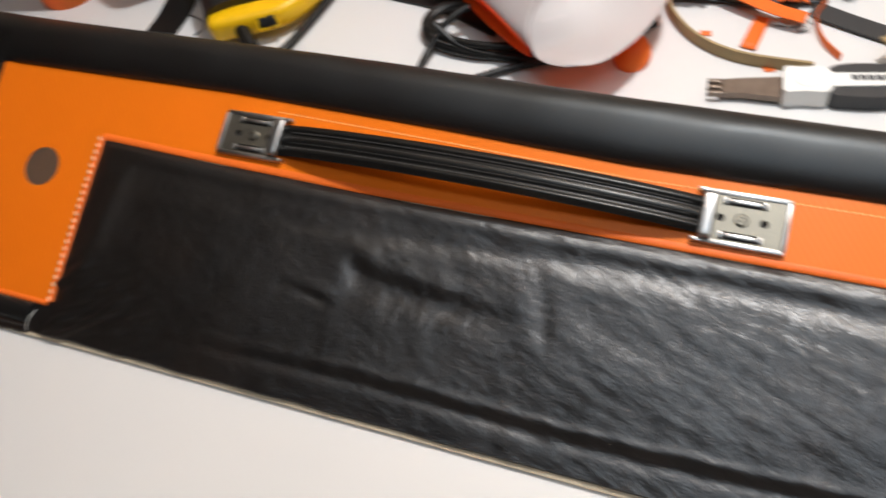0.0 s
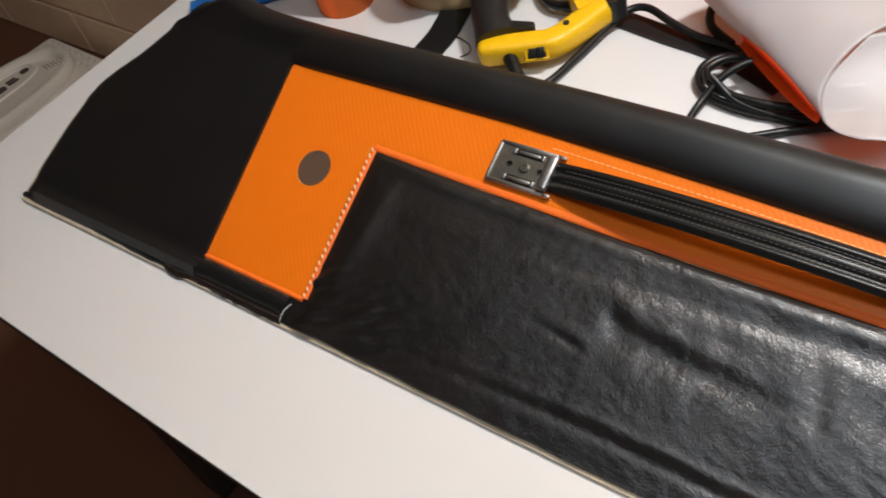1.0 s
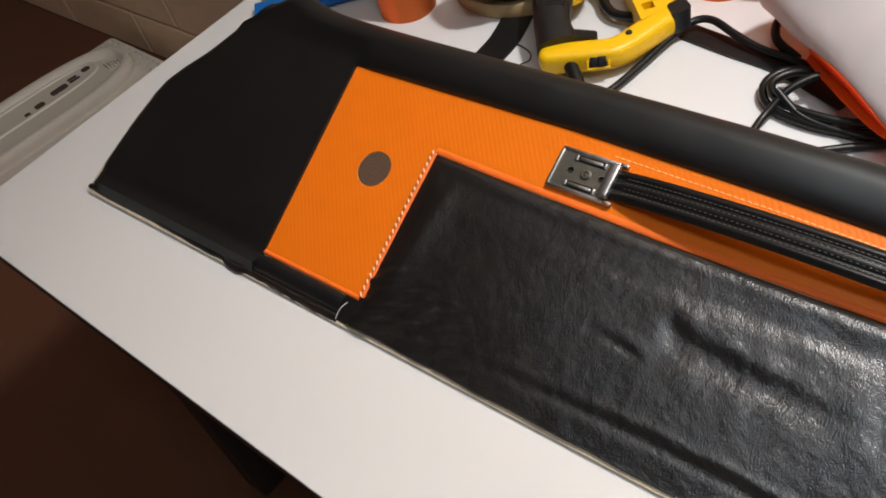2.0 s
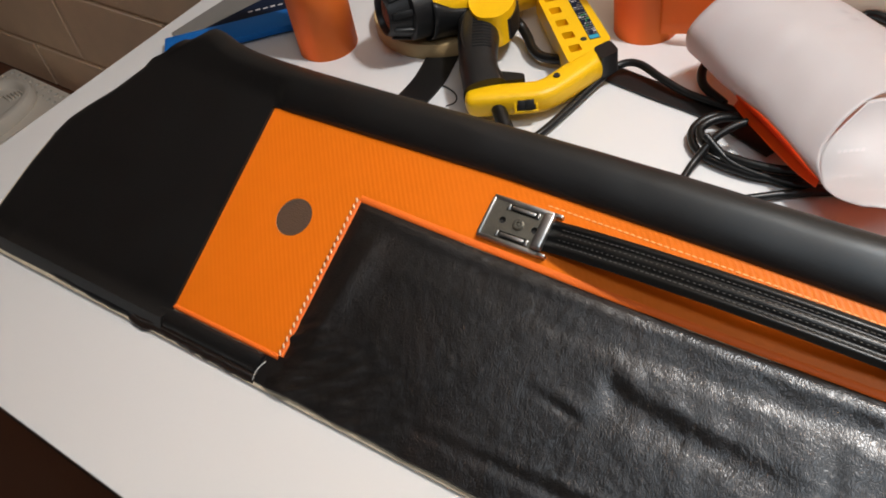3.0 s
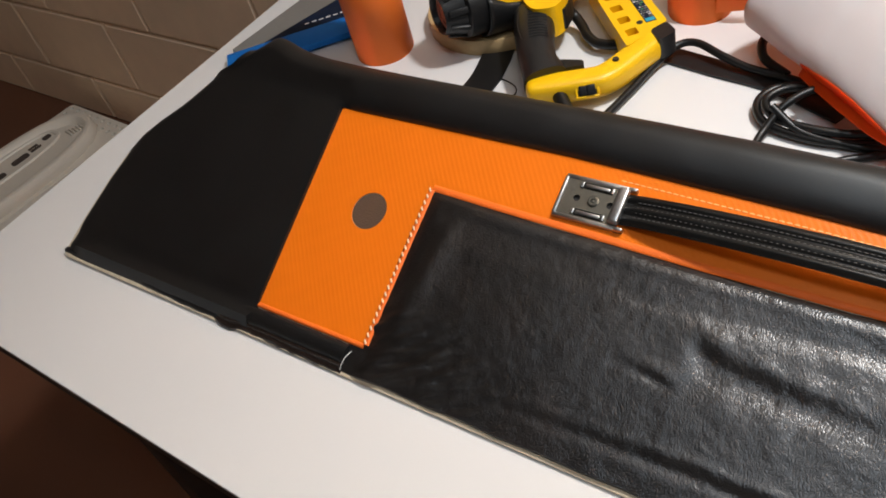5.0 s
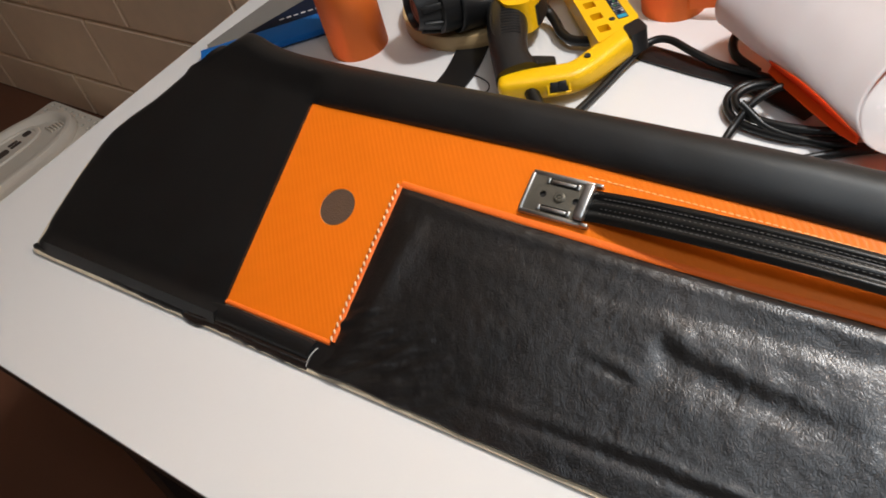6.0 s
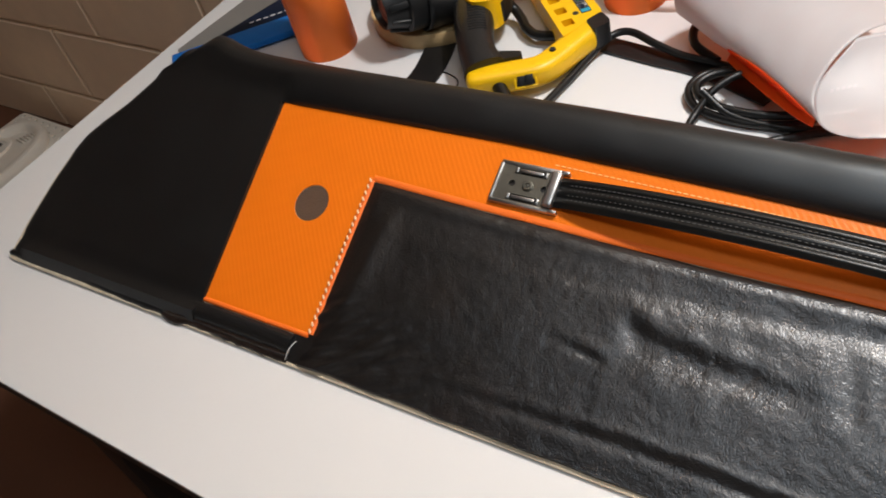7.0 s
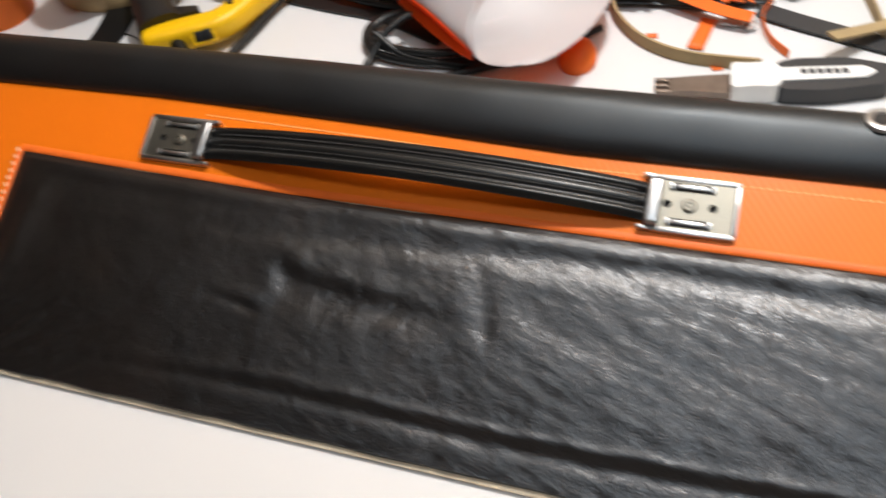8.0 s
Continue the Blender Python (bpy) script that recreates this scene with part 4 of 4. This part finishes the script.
def steel_rule():
    t = thing("steel_rule", pose(-0.466, 0.216, 0.0), "broad grey steel rule lying at the bench end", "ruler")
    part("blade", prism([(0.007, -0.007), (0.030, -0.018), (0.054, 0.012), (0.056, 0.028), (0.080, 0.122), (0.100, 0.200), (0.030, 0.200), (0.019, 0.103)], 0.0005, 0.0028, 0.0004), M_GREY_METAL, t)


steel_rule()


def side_cutter():
    """Pliers-like tool, head to the west."""
    d = Vector((0.168, 0.032, 0)).normalized()
    m = Matrix.Translation((0.461, 0.254, 0)) @ Matrix((d, Vector((-d.y, d.x, 0)), Vector((0, 0, 1)))).transposed().to_4x4()
    t = thing("clip_remover", m, "forked trim clip pliers with white and grey grips", "pliers")
    part("head", prism(rounded([(0.010, -0.007), (0.030, -0.0075), (0.062, -0.012), (0.062, 0.013), (0.030, 0.011), (0.010, 0.009)], 0.003, 3), 0.004, 0.010, 0.0015), M_WORN, t, "worn brownish steel head")
    for y in (-0.006, 0.001, 0.008):
        part("prong", box(0.0, 0.014, y - 0.0018, y + 0.0018, 0.005, 0.010, 0.0008), M_WORN, t)
    part("hub", prism(rounded([(0.058, -0.015), (0.074, -0.012), (0.094, -0.014), (0.100, 0.000), (0.096, 0.014), (0.088, 0.018), (0.074, 0.016), (0.060, 0.018)], 0.010, 5), 0.001, 0.0185, 0.005, segments=4), M_TOOL_WHITE, t, "white plastic pivot cover")
    part("pivot", lathe([(0.0, 0.0184), (0.006, 0.0186), (0.0085, 0.0196), (0.0105, 0.0190), (0.011, 0.0175), (0.0, 0.0175)], 24), M_TOOL_WHITE, t, m=pose(0.078, 0.003, 0))
    hb = part("grip", prism(rounded([(0.094, -0.014), (0.130, -0.016), (0.178, -0.008), (0.186, 0.012), (0.150, 0.024), (0.110, 0.024), (0.094, 0.019)], 0.008, 4), 0.001, 0.0160, 0.005, segments=4), M_TOOL_GREY, t, "dark grey rubber grip")
    part("grip_inlay", prism(rounded([(0.094, -0.005), (0.160, -0.002), (0.169, 0.005), (0.160, 0.012), (0.094, 0.011)], 0.003, 3), 0.0155, 0.0172, 0.0008), M_TOOL_WHITE, hb, "white inlay with dark marks")
    for k in range(6):
        part("mark", box(0.112 + 0.0062 * k, 0.1168 + 0.0062 * k, 0.0025, 0.0085, 0.0173, 0.0176), M_TOOL_GREY, hb)


side_cutter()


def offcut(x, y, sx, sy, turn, mat, label, lift=0.0):
    t = thing("offcut", pose(x, y, lift, 0, 0, turn), label, "offcut", "vinyl offcuts")
    part("scrap", grid(6, 6, lambda i, j: Vector(((i / 5 - 0.5) * sx * (1 - 0.1 * j / 5), (j / 5 - 0.5) * sy, 0.0008 + 0.25 * sx * (i / 5 - 0.5) ** 2 + 0.0006 * (j % 2)))), mat, t).modifiers.new("thick", "SOLIDIFY").thickness = 0.0007
    return t


def orange_cap():
    t = thing("putty_lump", pose(0.389, 0.283, 0), "rounded orange lump beside the curled sheet", "lump")
    bm = lathe([(0.0, 0.021), (0.006, 0.0205), (0.012, 0.017), (0.0165, 0.010), (0.0175, 0.004), (0.016, 0.0)], 24)
    for v in bm.verts:
        v.co.x *= 0.95 + 0.1 * v.co.z / 0.02
        v.co += Vector((0.0, 0.3 * v.co.z, 0))
    part("lump", bm, M_ORANGE_PLAIN, t)


orange_cap()
offcut(0.487, 0.339, 0.014, 0.044, -8, M_ORANGE_PLAIN, "short orange vinyl offcut on the bench", 0.001)
offcut(0.505, 0.297, 0.009, 0.010, 20, M_ORANGE_PLAIN, "tiny orange vinyl scrap")
offcut(0.445, 0.331, 0.010, 0.006, 10, M_ORANGE_PLAIN, "tiny orange vinyl scrap")
strip("felt_strip", [(0.398, 0.376, 0.008), (0.412, 0.345, 0.007), (0.440, 0.316, 0.006), (0.480, 0.300, 0.006), (0.540, 0.298, 0.006)], 0.012, 0.0025, M_TAN, "curved tan felt strip on the bench", "strip", True)
strip("felt_strip", [(0.606, 0.44, 0.006), (0.622, 0.39, 0.006), (0.632, 0.35, 0.006)], 0.012, 0.0025, M_TAN, "tan felt strip on the bench", "strip", True)
strip("felt_strip", [(0.59, 0.322, 0.022), (0.63, 0.357, 0.012), (0.69, 0.40, 0.006)], 0.012, 0.0025, M_TAN, "tan felt strip across the pliers", "strip")
strip("film_strip", [(0.395, 0.400, 0.016), (0.438, 0.385, 0.016), (0.494, 0.361, 0.014), (0.526, 0.354, 0.012)], 0.015, 0.001, M_ORANGE_PLAIN, "long orange vinyl strip among the offcuts", "offcut", False, "vinyl offcuts")
strip("film_strip", [(0.540, 0.388, 0.006), (0.534, 0.362, 0.008), (0.543, 0.336, 0.006), (0.560, 0.318, 0.004)], 0.008, 0.0008, M_ORANGE_PLAIN, "curled narrow orange vinyl strip", "offcut", True, "vinyl offcuts")
strip("rubber_strip", [(0.530, 0.378, 0.004), (0.575, 0.362, 0.003), (0.650, 0.338, 0.003), (0.72, 0.32, 0.003)], 0.020, 0.002, M_TOOL_GREY, "dark rubber strip behind the pliers", "strip")


def crumpled(name, outline, z, wave, mat, label, group="vinyl offcuts"):
    """A limp piece between four corners, with soft waves."""
    c = sum((Vector((*p, 0)) for p in outline), Vector()) / 4
    t = thing(name, Matrix.Translation(c), label, "offcut", group)
    p = [Vector((*q, 0)) - c for q in outline]

    def f(i, j):
        x, y = i / 15, j / 15
        q = (p[0] * (1 - x) + p[1] * x) * (1 - y) + (p[3] * (1 - x) + p[2] * x) * y
        q += Vector((noise.noise((x * 4, y * 4, c.x * 50)), noise.noise((x * 4, y * 4, c.y * 50 + 9)), 0)) * 0.007
        q.z = z + wave * (0.5 + 0.5 * noise.noise((x * 3.2, y * 2.6, c.x * 90 + 3)) + 0.25 * noise.noise((x * 9, y * 9, c.y * 40)))
        q.z = max(0.0012, q.z)
        return q
    ob = part("piece", grid(16, 16, f), mat, t)
    ob.modifiers.new("thick", "SOLIDIFY").thickness = 0.0009
    return t


crumpled("vinyl_offcut", [(0.390, 0.362), (0.540, 0.384), (0.520, 0.420), (0.412, 0.455)], 0.002, 0.008, M_VINYL, "black vinyl offcut under the orange strips")
crumpled("film_wad", [(0.398, 0.366), (0.436, 0.366), (0.446, 0.388), (0.396, 0.396)], 0.008, 0.014, M_CLEAR, "crumpled greyish clear film")
crumpled("orange_offcut", [(0.456, 0.388), (0.520, 0.386), (0.536, 0.446), (0.470, 0.440)], 0.012, 0.028, M_ORANGE_PLAIN, "crumpled orange vinyl piece on the offcuts")
crumpled("orange_offcut", [(0.500, 0.372), (0.522, 0.372), (0.520, 0.384), (0.502, 0.384)], 0.010, 0.010, M_ORANGE_PLAIN, "small orange vinyl piece on the offcuts")
crumpled("grey_offcut", [(0.536, 0.398), (0.570, 0.402), (0.566, 0.424), (0.536, 0.420)], 0.004, 0.012, M_TOOL_GREY, "dark grey vinyl piece on the bench")
crumpled("film_wad", [(0.500, 0.352), (0.530, 0.352), (0.530, 0.368), (0.505, 0.366)], 0.002, 0.005, M_CLEAR, "flat clear film scrap")
strip("vinyl_strip", [(0.428, 0.468, 0.003), (0.446, 0.446, 0.004), (0.462, 0.420, 0.010)], 0.022, 0.0016, M_TOOL_GREY, "dark vinyl strip behind the offcuts", "strip")
strip("felt_strip", [(0.396, 0.460, 0.006), (0.420, 0.488, 0.006), (0.470, 0.508, 0.006)], 0.012, 0.0025, M_TAN, "tan felt strip near the wall", "strip", True)
strip("film_strip", [(0.398, 0.418, 0.012), (0.425, 0.408, 0.012), (0.450, 0.398, 0.012)], 0.006, 0.001, M_ORANGE_PLAIN, "narrow orange vinyl strip", "offcut", False, "vinyl offcuts")


def trunking():
    t = thing("cable_trunking", pose(0.20, WALL - 0.005, 0), "beige plastic cable trunking along the wall over the bench", "trunking")
    part("channel", box(0.0, 1.2, -0.020, 0.0, 0.002, 0.040, 0.003), M_BEIGE, t)
    part("lid", box(0.0, 1.2, -0.0245, -0.0205, 0.006, 0.036, 0.0012), M_BEIGE, t)


trunking()
cord("lead", [(0.262, 0.512, 0.005), (0.268, 0.524, 0.010), (0.285, 0.522, 0.012), (0.330, 0.505, 0.006), (0.36, 0.49, 0.005)], 0.0045, "black lead at the back of the bench")


def basket():
    t = thing("laundry_basket", pose(-1.648, 0.25, FLOOR, 0, 0, -6), "white perforated plastic basket standing on the floor", "basket")
    part("base_grid", prism(rounded([(-0.15, -0.40), (0.13, -0.40), (0.13, 0.262), (-0.15, 0.242)], 0.015), 0.0, 0.060, 0.002, [circle(x, y + 0.05 * x, 0.007, 10) for x in (-0.13, -0.10, -0.07, -0.04, -0.01, 0.02, 0.05, 0.08, 0.105) for y in (0.236, 0.212)]), M_WHITE_PLASTIC, t)
    # lid: rounded rim round a sunken oblong tray, with a smaller tray inside
    out = circle(0, 0, 1, 56)
    bm = bmesh.new()
    rows = []
    for k, z in [(1.0, 0.0605), (1.03, 0.070), (1.03, 0.082), (0.99, 0.092), (0.92, 0.095), (0.84, 0.092), (0.78, 0.082), (0.74, 0.076), (0.58, 0.076), (0.0, 0.0758)]:
        rows.append([bm.verts.new((0.116 * k * math.copysign(abs(x) ** 0.8, x), -0.14 + (0.355 - 0.116 * (1 - k)) * math.copysign(abs(y) ** 0.6, y), z)) if k else bm.verts.new((0, -0.14 + 0.24 * y, z)) for x, y in out])
    for a, b in zip(rows, rows[1:]):
        for i in range(56):
            bm.faces.new((a[i], a[(i + 1) % 56], b[(i + 1) % 56], b[i]))
    bmesh.ops.recalc_face_normals(bm, faces=bm.faces[:])
    part("lid", bm, M_WHITE_PLASTIC, t, "rounded oblong white lid")
    ring = [Vector((-0.042 + 0.046 * math.copysign(abs(x) ** 0.7, x), -0.14 + 0.275 * math.copysign(abs(y) ** 0.45, y), 0.0765)) for x, y in out]
    part("tray_rim", sweep(ring + ring[:1], circle(0, 0, 0.007, 8, 0.005)), M_WHITE_PLASTIC, t)
    for k in range(8):
        y = 0.150 + 0.0085 * k
        part("rib", box(-0.012 + 0.004 * k, 0.020 + 0.002 * k, y - 0.002, y + 0.002, 0.0755, 0.084, 0.001, 1), M_WHITE_PLASTIC, t)
    # dark patches laid on the lid stand for the shade inside grip slots
    for x, y, w, l in ((-0.012, -0.085, 0.010, 0.008), (-0.020, -0.046, 0.011, 0.014), (-0.034, 0.020, 0.012, 0.025), (-0.048, 0.066, 0.005, 0.014), (-0.034, 0.068, 0.005, 0.016), (-0.050, 0.110, 0.010, 0.012)):
        part("slot", prism(rounded([(x - w, y - l), (x + w, y - l), (x + w, y + l), (x - w, y + l)], min(w, l) * 0.8, 4), 0.0755, 0.0775), M_SLOT, t, "dark patch for the shade in a grip slot")


basket()


# ---- blocks of the wall, last ----
def blocks():
    base = {}
    for row in range(12):
        z0 = FLOOR - 0.065 + 0.203 * row
        zl, zh = max(FLOOR + 0.001, z0 + 0.004), min(1.748, z0 + 0.199)
        off = -1.672 if row % 2 == 0 else -1.455
        k0 = -4
        for k in range(k0, 11):
            xl, xh = off + 0.404 * k + 0.004, off + 0.404 * (k + 1) - 0.004
            xl, xh = max(xl, -3.19), min(xh, 2.79)
            if xh - xl < 0.05:
                continue
            key = (round(xh - xl, 3), round(zh - zl, 3))
            if key not in base:
                bm = box(-key[0] / 2, key[0] / 2, -0.004, 0.006, -key[1] / 2, key[1] / 2, 0.003, 1)
                data = bpy.data.meshes.new("block")
                bm.to_mesh(data)
                bm.free()
                data.materials.append(M_BLOCK)
                base[key] = data
            ob = new("block", base[key])
            ob.parent = wall_north
            ob.location = ((xl + xh) / 2, WALL, (zl + zh) / 2)


blocks()
